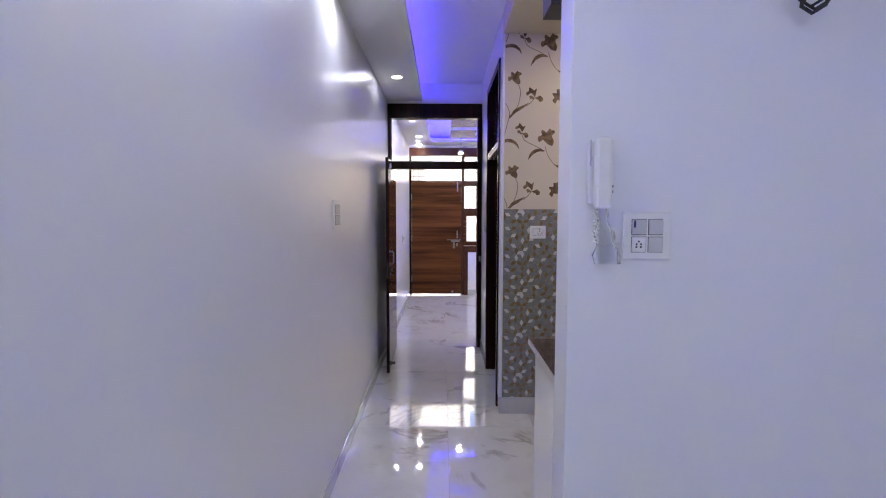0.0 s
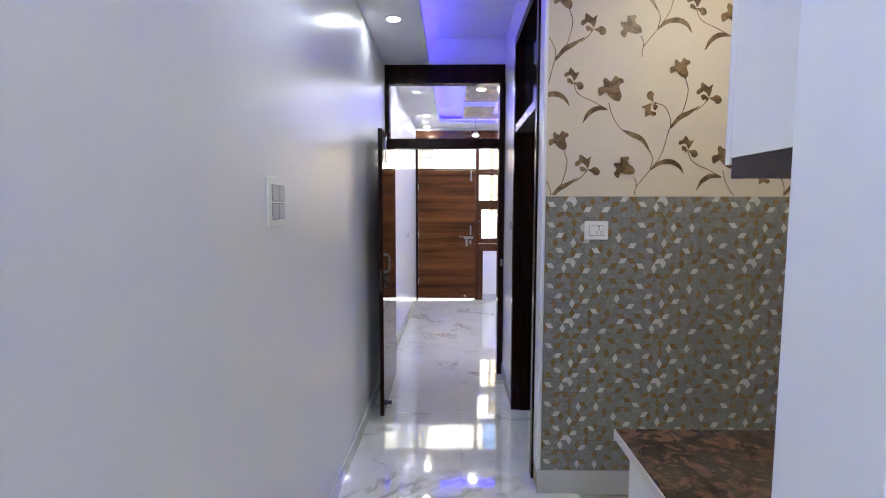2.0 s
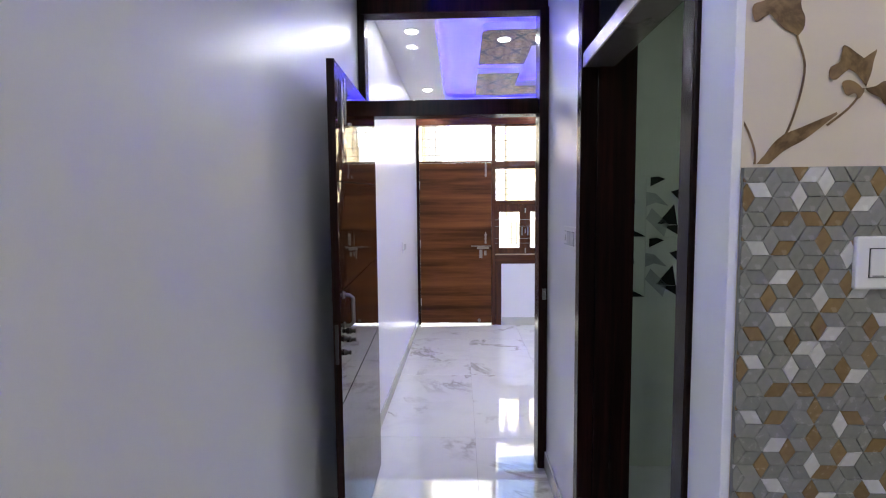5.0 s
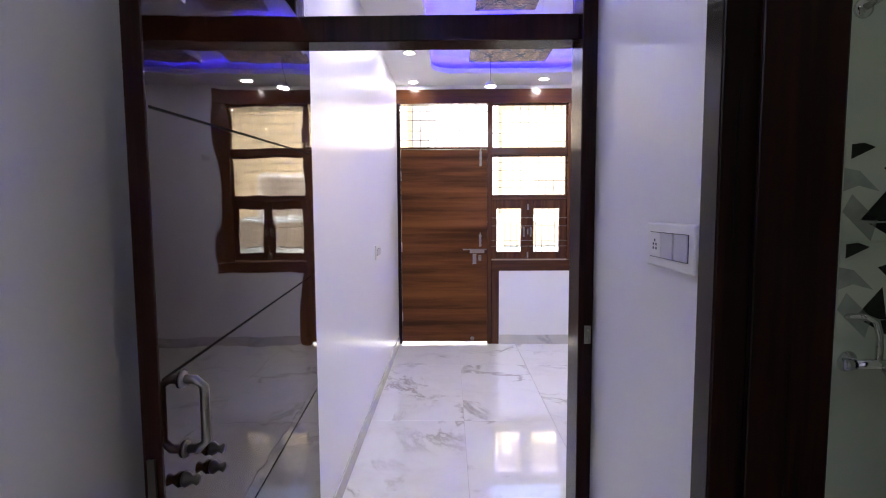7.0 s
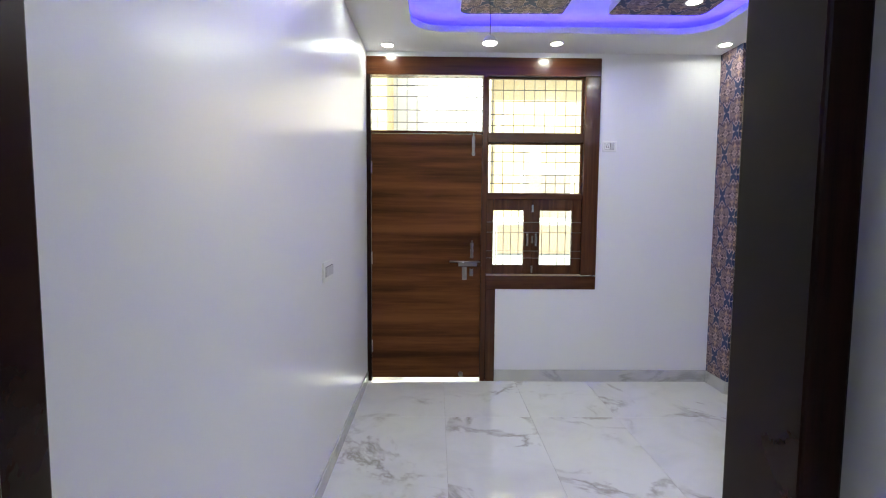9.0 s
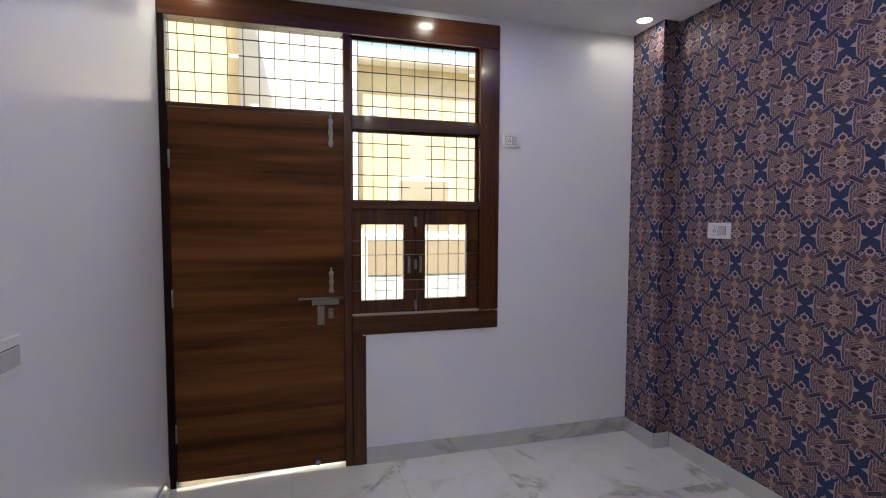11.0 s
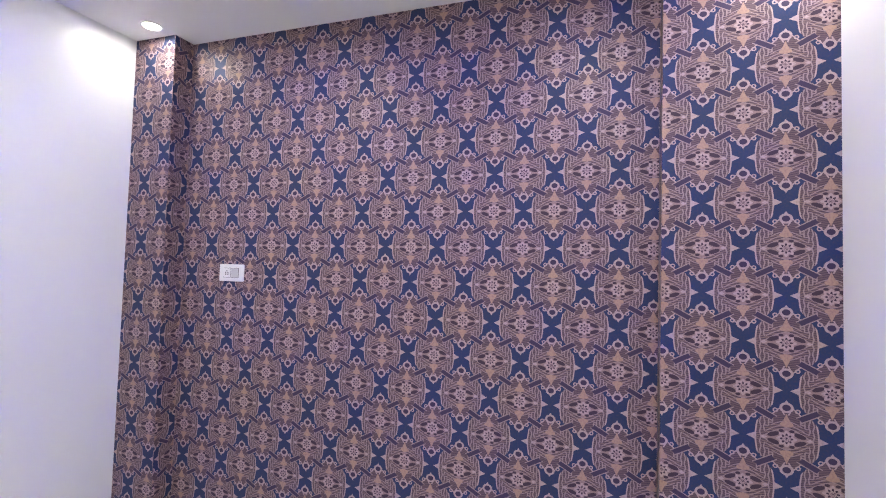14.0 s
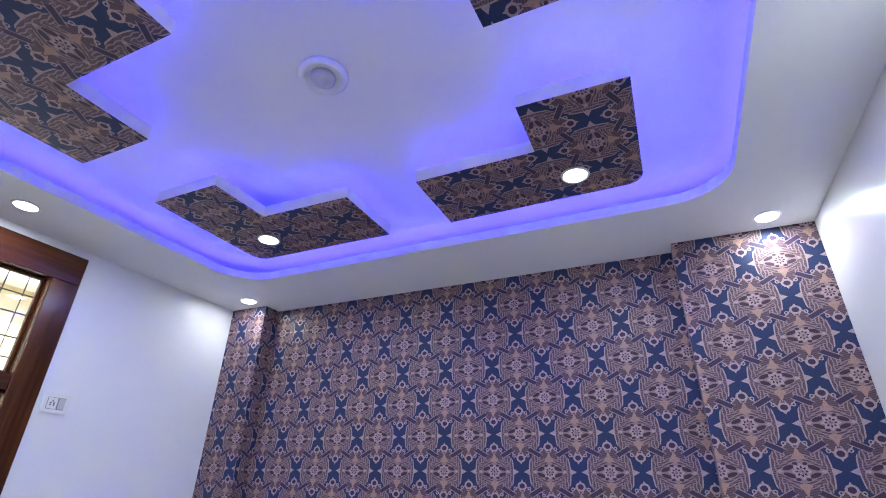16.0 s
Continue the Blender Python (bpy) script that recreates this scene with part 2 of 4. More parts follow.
WIRE = plain("cable_black", (0.012, 0.012, 0.016), 0.45)
LAMINATE = plain("white_laminate", (0.80, 0.79, 0.75), 0.22, vary=0.04)
DARKBOX = plain("dark_laminate", (0.020, 0.011, 0.012), 0.35)
GRANITE = granite("brown_granite")
MOSAICS = (mosaic("mosaic_grey", (0.200, 0.200, 0.180), (0.282, 0.280, 0.252)), mosaic("mosaic_ochre", (0.185, 0.122, 0.052), (0.275, 0.190, 0.092)), mosaic("mosaic_white", (0.52, 0.51, 0.47), (0.66, 0.65, 0.61)))
MOSAIC_BED = plain("mosaic_grout", (0.25, 0.25, 0.235), 0.6)
PRINT = printed("brown_print")
PAPER_P, PAPER_Q = 0.265, 0.331
PAPER = damask("damask_side", "yz", 7.249, 2.073)
PAPER_COL = damask("damask_column", "yz", 6.431, 2.243)
PAPER_END = damask("damask_end", "xz", 2.83, 2.073)
GLASS = glass("window_glass")
LED_A = glow("led_violet", (0.055, 0.035, 1.0), LED_ROOM)
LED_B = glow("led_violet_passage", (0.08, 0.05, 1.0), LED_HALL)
LAMP = glow("lamp_disc", (1.0, 0.97, 0.90), 14.0)
BATH_TILE = plain("bath_tile", (0.62, 0.66, 0.58), 0.12, vary=0.08, scale=6.0)
BATH_GREY = plain("bath_tile_grey", (0.42, 0.45, 0.42), 0.14, vary=0.35, scale=14.0)
BATH_BLACK = plain("bath_tile_black", (0.012, 0.013, 0.012), 0.12)
FACADE = plain("sunny_plaster", (0.72, 0.56, 0.32), 0.85, vary=0.25, scale=3.0)
FACADE_PALE = plain("pale_plaster", (0.82, 0.78, 0.68), 0.85, vary=0.15, scale=3.0)
STREET = plain("street_concrete", (0.34, 0.32, 0.29), 0.9, vary=0.3, scale=5.0)
CARPAINT = plain("pale_car_paint", (0.62, 0.66, 0.62), 0.2, 0.0, 0.8)
RUBBER = plain("rubber", (0.02, 0.02, 0.02), 0.8)
DARKGLASS = plain("dark_glass", (0.02, 0.025, 0.025), 0.06)


# ---- building helpers ----
def bx(x0, y0, z0, x1, y1, z1, bev=0.0, bm=None):
    """A box between two corners, its edges rounded by bev, added to bm."""
    t = bmesh.new()
    bmesh.ops.create_cube(t, size=1.0)
    for v in t.verts:
        v.co = Vector((x0 + (v.co.x + 0.5) * (x1 - x0), y0 + (v.co.y + 0.5) * (y1 - y0), z0 + (v.co.z + 0.5) * (z1 - z0)))
    if bev:
        bmesh.ops.bevel(t, geom=t.edges[:], offset=bev, segments=2, affect="EDGES", profile=0.5)
    return join(bm, t)


def join(bm, t):
    if bm is None:
        return t
    me = bpy.data.meshes.new("t")
    t.to_mesh(me)
    t.free()
    bm.from_mesh(me)
    bpy.data.meshes.remove(me)
    return bm


def tube(points, r, bm=None, sides=10, close=False):
    """A round bar along points; r is a number or one for each point."""
    t = bmesh.new()
    pts = [Vector(p) for p in points]
    rs = r if isinstance(r, (list, tuple)) else [r] * len(pts)
    rings, side = [], None
    for i, p in enumerate(pts):
        d = (pts[min(i + 1, len(pts) - 1)] - pts[max(i - 1, 0)]).normalized()
        if side is None:
            side = d.orthogonal().normalized()
        side = (side - d * side.dot(d)).normalized()
        up = d.cross(side)
        rings.append([t.verts.new(p + rs[i] * (math.cos(k * math.tau / sides) * side + math.sin(k * math.tau / sides) * up)) for k in range(sides)])
    for a, b in zip(rings, rings[1:]):
        for k in range(sides):
            t.faces.new((a[k], a[(k + 1) % sides], b[(k + 1) % sides], b[k]))
    t.faces.new(rings[0][::-1])
    t.faces.new(rings[-1])
    for f in t.faces:
        f.smooth = len(f.verts) == 4
    return join(bm, t)


def lathe(profile, at, axis="z", sides=28, bm=None):
    """Turned shape: (radius, height) pairs round an axis through at."""
    t = bmesh.new()
    rings = []
    for r, h in profile:
        ring = []
        for k in range(sides):
            c, s = math.cos(k * math.tau / sides) * r, math.sin(k * math.tau / sides) * r
            co = {"z": (c, s, h), "y": (c, h, s), "x": (h, c, s)}[axis]
            ring.append(t.verts.new(Vector(at) + Vector(co)))
        rings.append(ring)
    for a, b in zip(rings, rings[1:]):
        for k in range(sides):
            f = t.faces.new((a[k], a[(k + 1) % sides], b[(k + 1) % sides], b[k]))
            f.smooth = True
    t.faces.new(rings[0][::-1])
    t.faces.new(rings[-1])
    bmesh.ops.recalc_face_normals(t, faces=t.faces[:])
    return join(bm, t)


def slab(outline, z0, z1, bm=None, bev=0.0):
    """A plate with the given outline in plan."""
    t = bmesh.new()
    f = t.faces.new([t.verts.new((x, y, z0)) for x, y in outline])
    g = bmesh.ops.extrude_face_region(t, geom=[f])
    for e in g["geom"]:
        if isinstance(e, bmesh.types.BMVert):
            e.co.z = z1
    bmesh.ops.recalc_face_normals(t, faces=t.faces[:])
    if bev:
        bmesh.ops.bevel(t, geom=t.edges[:], offset=bev, segments=1, affect="EDGES")
    return join(bm, t)


def thing(name, at, label="", category="", group="", kind=""):
    ob = new(name)
    ob.empty_display_size = 0.05
    ob.location = at
    return tagged(ob, label, category, group, kind)


def base_of(ob):
    p = Vector((0, 0, 0))
    while ob is not None:
        p += ob.location
        ob = ob.parent
    return p


def part(name, bm, material, parent=None, label=""):
    """Links a bmesh, built in the room's coordinates, as one mesh under a thing or a part."""
    if parent is not None:
        bmesh.ops.translate(bm, vec=-base_of(parent), verts=bm.verts[:])
    me = bpy.data.meshes.new(name)
    bm.to_mesh(me)
    bm.free()
    me.materials.append(material)
    ob = new(name, me)
    ob.parent = parent
    return tagged(ob, label) if label else ob


def structure(name, bm, material, label, category):
    return tagged(part(name, bm, material), label, category, kind="structure")


# ---- walls, floor, ceilings ----
X0, X1, XC = -0.19, 2.83, 0.85
Y_END, Y_FRONT = 6.00, 9.33
H_LOW, H_TOP, H_PASS = 2.73, 2.86, 2.92

structure("wall_left", bx(X0 - 0.15, -2.75, -0.1, X0, Y_FRONT + 0.15, 3.0), WALL, "long white satin painted wall beside the passage", "wall")

b = bx(0.886, Y_FRONT, -0.1, X1 + 0.15, Y_FRONT + 0.15, 0.793)
bx(1.728, Y_FRONT, 0.793, X1 + 0.15, Y_FRONT + 0.15, 3.0, bm=b)
bx(X0, Y_FRONT, 2.69, 1.728, Y_FRONT + 0.15, 3.0, bm=b)
structure("wall_front", b, WALL, "white painted wall with the wooden door and window", "wall")

structure("wall_right", bx(X1, Y_END - 0.15, -0.1, X1 + 0.15, Y_FRONT, 3.0), PAPER, "wall papered in blue and copper damask", "wall")


def papered_column(name, bm):
    ob = structure(name, bm, PAPER_COL, "corner column papered in blue and copper damask", "column")
    ob.data.materials.append(PAPER_END)
    for f in ob.data.polygons:
        f.material_index = 1 if abs(f.normal.y) > 0.5 else 0


papered_column("column_1", bx(2.705, 9.04, 0.0, X1 - 0.0005, Y_FRONT - 0.0005, H_LOW + 0.03))
papered_column("column_2", bx(2.722, Y_END + 0.0005, 0.0, X1 - 0.0005, 6.57, H_LOW + 0.03))

b = bx(0.868, Y_END - 0.15, -0.1, X1, Y_END, 3.0)
bx(X0, Y_END - 0.15, 2.705, 0.868, Y_END, 3.0, bm=b)
structure("wall_middle", b, WALL, "white painted wall around the bedroom doorway", "wall")

b = bx(XC, 5.03, -0.1, 1.04, Y_END - 0.15, 3.0)
bx(XC, 4.11, 2.66, 1.04, 5.03, 3.0, bm=b)
structure("wall_passage", b, WALL, "white painted passage wall beside the bathroom", "wall")
structure("wall_kitchen_far", bx(XC, 3.99, -0.1, 2.55, 4.11, 3.0), CREAM, "kitchen wall with cream floral paper above mosaic", "wall")
structure("pier_face", bx(XC - 0.003, 3.987, 0.10, 0.864, 4.112, H_PASS, 0.002), WALL, "white painted end of the kitchen wall", "wall")
structure("wall_partition", bx(0.835, 2.02, -0.1, 3.1, 2.185, 3.0, 0.004), WALL, "white painted partition wall with intercom", "wall")
structure("wall_kitchen_side", bx(2.40, 2.185, -0.1, 2.55, 3.99, 3.0), CREAM, "cream kitchen side wall", "wall")
structure("wall_hall_side", bx(3.10, -2.75, -0.1, 3.25, 2.185, 3.0), WALL, "white painted hall side wall", "wall")
structure("wall_hall_back", bx(X0, -2.75, -0.1, 3.10, -2.60, 3.0), WALL, "white painted hall end wall", "wall")

# bathroom shell
structure("wall_bath_far", bx(1.04, 5.835, -0.1, 2.30, 5.849, 3.0), BATH_TILE, "pale tiled bathroom wall", "wall")
structure("wall_bath_side", bx(2.30, 4.11, -0.1, 2.42, 5.849, 3.0), BATH_TILE, "pale tiled bathroom side wall", "wall")
structure("bath_floor", bx(1.04, 4.11, -0.1, 2.30, 5.835, -0.02), BATH_GREY, "grey tiled bathroom floor", "floor")
structure("bath_lining", bx(1.04, 4.1105, -0.02, 2.30, 4.125, 2.6), BATH_TILE, "pale tiled bathroom wall", "wall")
structure("bath_ceiling", bx(1.04, 4.11, 2.6, 2.30, 5.835, 2.7), CEIL, "plain white bathroom ceiling", "ceiling")

# floor of large polished tiles
floor = structure("floor", bx(X0 - 0.1, -2.7, -0.12, 3.2, Y_FRONT + 0.14, -0.012), GROUT, "polished white marble tile floor with grey veins", "floor")
tiles = {}


def floor_tile(x0, y0, x1, y1):
    g = 0.0009
    key = (round(x1 - x0, 3), round(y1 - y0, 3))
    if key not in tiles:
        t = bx(g, g, -0.0118, key[0] - g, key[1] - g, 0.0, 0.0006)
        me = bpy.data.meshes.new("floor_tile")
        t.to_mesh(me)
        t.free()
        me.materials.append(FLOOR)
        tiles[key] = me
    ob = new("floor_tile", tiles[key])
    ob.location = (x0, y0, 0)
    ob.parent = floor


# ceilings: a raised plaster soffit, with lowered borders that hide the LED strips
b = bx(X0, -2.6, H_PASS, XC - 0.0035, Y_END - 0.15, 3.0)
bx(XC - 0.0035, -2.6, H_PASS, 3.10, 2.02, 3.0, bm=b)
structure("ceiling_passage", b, CEIL, "white plaster ceiling above the passage", "ceiling")
b = bx(X0, -2.6, H_LOW, 0.195, Y_END - 0.15, H_LOW + 0.05, 0.002)
structure("ceiling_border_passage", b, CEIL, "lowered white plaster ceiling border", "ceiling")
structure("ceiling_kitchen", bx(XC, 2.185, 2.79, 2.40, 3.99, 3.0), CREAM, "cream kitchen ceiling", "ceiling")
structure("ceiling_room", bx(X0, Y_END, H_TOP, X1, Y_FRONT, 3.0), CEIL, "white plaster tray ceiling lit violet from its edge", "ceiling")


def rounded(x0, y0, x1, y1, r, n=10):
    pts = []
    for cx, cy, a in ((x1 - r, y1 - r, 0), (x0 + r, y1 - r, 90), (x0 + r, y0 + r, 180), (x1 - r, y0 + r, 270)):
        for k in range(n + 1):
            t = radians(a + 90 * k / n)
            pts.append((cx + r * math.cos(t), cy + r * math.sin(t)))
    return pts


TX0, TY0, TX1, TY1 = 0.205, 6.34, 2.350, 8.89


def ring_plate(inner, outer, z0, z1, bm=None):
    """A plate between two outlines of equally many points."""
    t = bmesh.new()
    n = len(inner)
    rows = [[t.verts.new((x, y, z)) for x, y in line] for line, z in ((inner, z0), (outer, z0), (outer, z1), (inner, z1))]
    for k in range(n):
        j = (k + 1) % n
        for a, c in zip(rows, rows[1:] + rows[:1]):
            t.faces.new((a[k], a[j], c[j], c[k]))
    bmesh.ops.recalc_face_normals(t, faces=t.faces[:])
    return join(bm, t)


inner = rounded(TX0, TY0, TX1, TY1, 0.22)


def pushed(p):
    """The point of the room's edge that lies outward of p."""
    cx, cy = (TX0 + TX1) / 2, (TY0 + TY1) / 2
    dx, dy = p[0] - cx, p[1] - cy
    kx = ((X1 if dx > 0 else X0) - cx) / dx if abs(dx) > 1e-6 else 1e9
    ky = ((Y_FRONT if dy > 0 else Y_END) - cy) / dy if abs(dy) > 1e-6 else 1e9
    k = min(kx, ky)
    return cx + dx * k, cy + dy * k


outer = [pushed(p) for p in inner]
# the four corners of the room, put where the outward points turn from one wall to the next
for sx, sy in ((X1, Y_FRONT), (X0, Y_FRONT), (X0, Y_END), (X1, Y_END)):
    k = min(range(len(outer)), key=lambda i: (outer[i][0] - sx) ** 2 + (outer[i][1] - sy) ** 2)
    outer[k] = (sx, sy)
structure("ceiling_border_room", ring_plate(inner, outer, H_LOW, H_LOW + 0.045), CEIL, "lowered white plaster border around the tray ceiling", "ceiling")

# LED strips lying on top of the borders
t_in, t_out = rounded(TX0 - 0.05, TY0 - 0.05, TX1 + 0.05, TY1 + 0.05, 0.26), rounded(TX0 - 0.07, TY0 - 0.07, TX1 + 0.07, TY1 + 0.07, 0.28)
tagged(part("led_strip", ring_plate(t_in, t_out, H_LOW + 0.047, H_LOW + 0.058), LED_A), "violet LED strip lying on the ceiling border", "led strip")
# the hall end of this strip is unseen, added for violet light there
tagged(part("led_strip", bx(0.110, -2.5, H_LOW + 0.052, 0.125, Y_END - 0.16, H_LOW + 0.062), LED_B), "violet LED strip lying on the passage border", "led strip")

# skirting
b = bx(X0 + 0.001, -2.59, 0.0, X0 + 0.012, Y_END - 0.15, 0.09, 0.002)
bx(X0 + 0.001, Y_END, 0.0, X0 + 0.012, Y_FRONT - 0.03, 0.09, 0.002, b)
structure("baseboard_left", b, SKIRT, "grey marble skirting along the white wall", "skirting")
structure("baseboard_front", bx(0.89, Y_FRONT - 0.012, 0.0, 2.703, Y_FRONT - 0.001, 0.10, 0.002), SKIRT, "grey marble skirting under the window", "skirting")
b = bx(2.693, 9.03, 0.0, 2.704, Y_FRONT - 0.013, 0.10, 0.002)
bx(2.705, 9.028, 0.0, X1 - 0.013, 9.039, 0.10, 0.002, b)
bx(X1 - 0.012, 6.583, 0.0, X1 - 0.001, 9.027, 0.10, 0.002, b)
bx(2.710, 6.572, 0.0, X1 - 0.001, 6.583, 0.10, 0.002, b)
bx(2.710, Y_END + 0.012, 0.0, 2.721, 6.571, 0.10, 0.002, b)
structure("baseboard_right", b, SKIRT, "pale marble skirting along the papered wall", "skirting")
b = bx(XC - 0.012, 5.10, 0.0, XC - 0.001, Y_END - 0.15, 0.10, 0.002)
structure("baseboard_passage", b, SKIRT, "grey marble skirting in the passage", "skirting")
b = bx(0.845, 3.976, 0.0, 2.39, 3.986, 0.125, 0.002)
structure("baseboard_kitchen", b, SKIRT, "grey marble skirting under the mosaic wall", "skirting")
structure("baseboard_middle", bx(0.87, Y_END + 0.001, 0.0, 2.70, Y_END + 0.011, 0.10, 0.002), SKIRT, "grey marble skirting", "skirting")
structure("baseboard_hall", bx(0.835, 2.008, 0.0, 3.09, 2.019, 0.09, 0.002), SKIRT, "grey marble skirting under the intercom wall", "skirting")


# ---- front door and window in one polished wooden frame ----
F0, F1 = Y_FRONT - 0.006, Y_FRONT + 0.10
door = thing("door_1", (0.3, Y_FRONT, 0), "closed teak laminate main door in a polished wooden frame", "door", kind="structure")
# left jamb takes the dark wood to paint in the shade at that edge
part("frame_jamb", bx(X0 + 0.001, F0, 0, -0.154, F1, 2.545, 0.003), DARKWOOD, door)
part("frame_post", bx(0.762, F0, 0, 0.806, F1, 2.545, 0.003), REDWOOD, door)
part("frame_post", bx(0.8065, F0 - 0.004, 0, 0.885, F1, 0.792, 0.004), REDWOOD, door)
part("frame_head", bx(X0 + 0.001, F0 - 0.004, 2.545, 1.727, F1, 2.69, 0.004), REDWOOD_H, door)
part("frame_rail", bx(-0.1535, F0 + 0.006, 2.079, 0.7615, F1, 2.10, 0.002), REDWOOD_H, door)
g = part("transom_pane", bx(-0.1538, F0 + 0.06, 2.10, 0.7615, F0 + 0.065, 2.545), GLASS, door, "clear transom pane")
g.visible_shadow = False
leaf = part("door_leaf", bx(-0.1522, F0 + 0.018, 0.026, 0.7612, F0 + 0.055, 2.076, 0.002), TEAK, door, "banded teak laminate door leaf")
DL = F0 + 0.018


def tower_bolt(x, z0, z1, y, parent, plate=True):
    """A steel tower bolt on a face that looks toward -y."""
    t = bx(x - 0.011, y - 0.003, z0, x + 0.011, y + 0.002, z1, 0.001)
    for k in range(3):
        z = z0 + (z1 - z0) * (0.12 + 0.38 * k)
        bx(x - 0.014, y - 0.014, z - 0.008, x + 0.014, y - 0.002, z + 0.008, 0.002, t)
    bolt = part("tower_bolt", t, DOORSTEEL, parent, "steel tower bolt")
    t = tube([(x, y - 0.009, z0 + 0.005), (x, y - 0.009, z1 + 0.02)], 0.005)
    tube([(x, y - 0.009, z0 + 0.03), (x, y - 0.03, z0 + 0.03)], 0.005, t)
    part("bolt_rod", t, DOORSTEEL, bolt)


tower_bolt(0.690, 1.90, 2.06, DL, leaf)
tower_bolt(0.686, 1.05, 1.18, DL, leaf)
t = bx(0.575, DL - 0.004, 1.006, 0.73, DL + 0.001, 1.038, 0.001)
bx(0.606, DL - 0.004, 0.89, 0.645, DL + 0.001, 1.0, 0.001, t)
latch = part("latch", t, DOORSTEEL, leaf, "steel sliding latch with hasp")
latch.location.z -= 0.024
t = tube([(0.50, DL - 0.014, 1.022), (0.755, DL - 0.014, 1.022)], 0.0065)
tube([(0.615, DL - 0.014, 1.022), (0.615, DL - 0.034, 1.022), (0.615, DL - 0.036, 0.985)], 0.005, t)
part("latch_rod", t, DOORSTEEL, latch)
t = bx(0.618, DL - 0.012, 0.90, 0.636, DL - 0.003, 0.965, 0.003)
part("hasp", t, DOORSTEEL, latch)
t = lathe([(0.016, 0), (0.018, -0.006), (0.008, -0.008)], (0.682, DL, 0.955), "y", 18)
bx(0.668, DL - 0.006, 0.925, 0.698, DL, 0.985, 0.002, t)
part("keyhole_plate", t, DOORSTEEL, leaf).location.z -= 0.024
t = lathe([(0.018, 0.001), (0.020, -0.006), (0.014, -0.03), (0.017, -0.045), (0.010, -0.048)], (0.60, DL, 0.06), "y", 18)
part("door_stop", t, DOORSTEEL, leaf)
for z in (0.3, 1.05, 1.8):
    part("hinge", tube([(-0.152, F0 + 0.012, z - 0.05), (-0.152, F0 + 0.012, z + 0.05)], 0.007), DOORSTEEL, door)

gap = new("door_gap_daylight", bpy.data.lights.new("door_gap_daylight", "AREA"))
gap.data.shape, gap.data.size, gap.data.size_y = "RECTANGLE", 0.91, 0.018
gap.data.energy, gap.data.color = 0.05, (1.0, 0.96, 0.88)
gap.matrix_world = look((0.297, F0 + 0.05, 0.012), (0.40, F0 - 1.0, -0.02))

win = thing("window_1", (1.25, Y_FRONT, 0.8), "polished wooden window with iron grille and two shutters", "window", kind="structure")
part("window_frame", bx(1.600, F0 - 0.004, 0.912, 1.727, F1, 2.5445, 0.004), REDWOOD, win)
part("window_sill", bx(0.8065, F0 - 0.004, 0.793, 1.727, F1, 0.905, 0.004), REDWOOD_H, win)
part("sill_strip", bx(0.8065, F0 + 0.004, 0.9055, 1.5995, F1, 0.918, 0.002), plain("pale_worn_wood", (0.42, 0.30, 0.19), 0.4), win, "worn pale sill strip")
part("window_rail", bx(0.8065, F0 + 0.002, 2.012, 1.5995, F1, 2.085, 0.003), REDWOOD_H, win)
part("window_rail", bx(0.8065, F0 + 0.002, 1.545, 1.5995, F1, 1.588, 0.003), REDWOOD_H, win)
for z0, z1 in ((1.588, 2.012), (2.085, 2.5445)):
    g = part("pane", bx(0.8065, F0 + 0.07, z0, 1.5995, F0 + 0.075, z1), GLASS, win)
    g.visible_shadow = False
    for k, (xa, za, xb, zb) in enumerate(((0.8067, z0, 0.820, z1), (1.586, z0, 1.5993, z1), (0.8205, z1 - 0.014, 1.5855, z1), (0.8205, z0, 1.5855, z0 + 0.012))):
        part("glazing_bead", bx(xa, F0 + 0.05, za, xb, F0 + 0.0695, zb, 0.002), REDWOOD, win)


def shutter(x0, x1, px0, px1, handle_x):
    z0, z1, pz0, pz1 = 0.9184, 1.5447, 0.995, 1.452
    y0, y1 = F0 + 0.022, F0 + 0.06
    s = part("shutter", bx(x0, y0, z0, px0, y1, z1, 0.003), REDWOOD, win, "dark polished wooden shutter with a glass pane")
    part("stile", bx(px1, y0, z0, x1, y1, z1, 0.003), REDWOOD, s)
    part("rail", bx(px0 + 0.0003, y0 + 0.001, z0, px1 - 0.0003, y1, pz0, 0.003), REDWOOD, s)
    part("rail", bx(px0 + 0.0003, y0 + 0.001, pz1, px1 - 0.0003, y1, z1, 0.003), REDWOOD, s)
    g = part("pane", bx(px0, y0 + 0.016, pz0, px1, y0 + 0.020, pz1), GLASS, s)
    g.visible_shadow = False
    t = tube([(handle_x, y0, 1.17), (handle_x, y0 - 0.022, 1.175), (handle_x, y0 - 0.024, 1.24), (handle_x, y0, 1.245)], 0.006)
    bx(handle_x - 0.008, y0 - 0.003, 1.155, handle_x + 0.008, y0, 1.26, 0.001, t)
    part("handle", t, DOORSTEEL, s)


shutter(0.8068, 1.190, 0.862, 1.118, 1.150)
shutter(1.1905, 1.5992, 1.253, 1.522, 1.222)
for z in (0.96, 1.21, 1.47):
    part("hinge", bx(1.184, F0 + 0.013, z - 0.030, 1.198, F0 + 0.0215, z + 0.030, 0.002), DOORSTEEL, win)


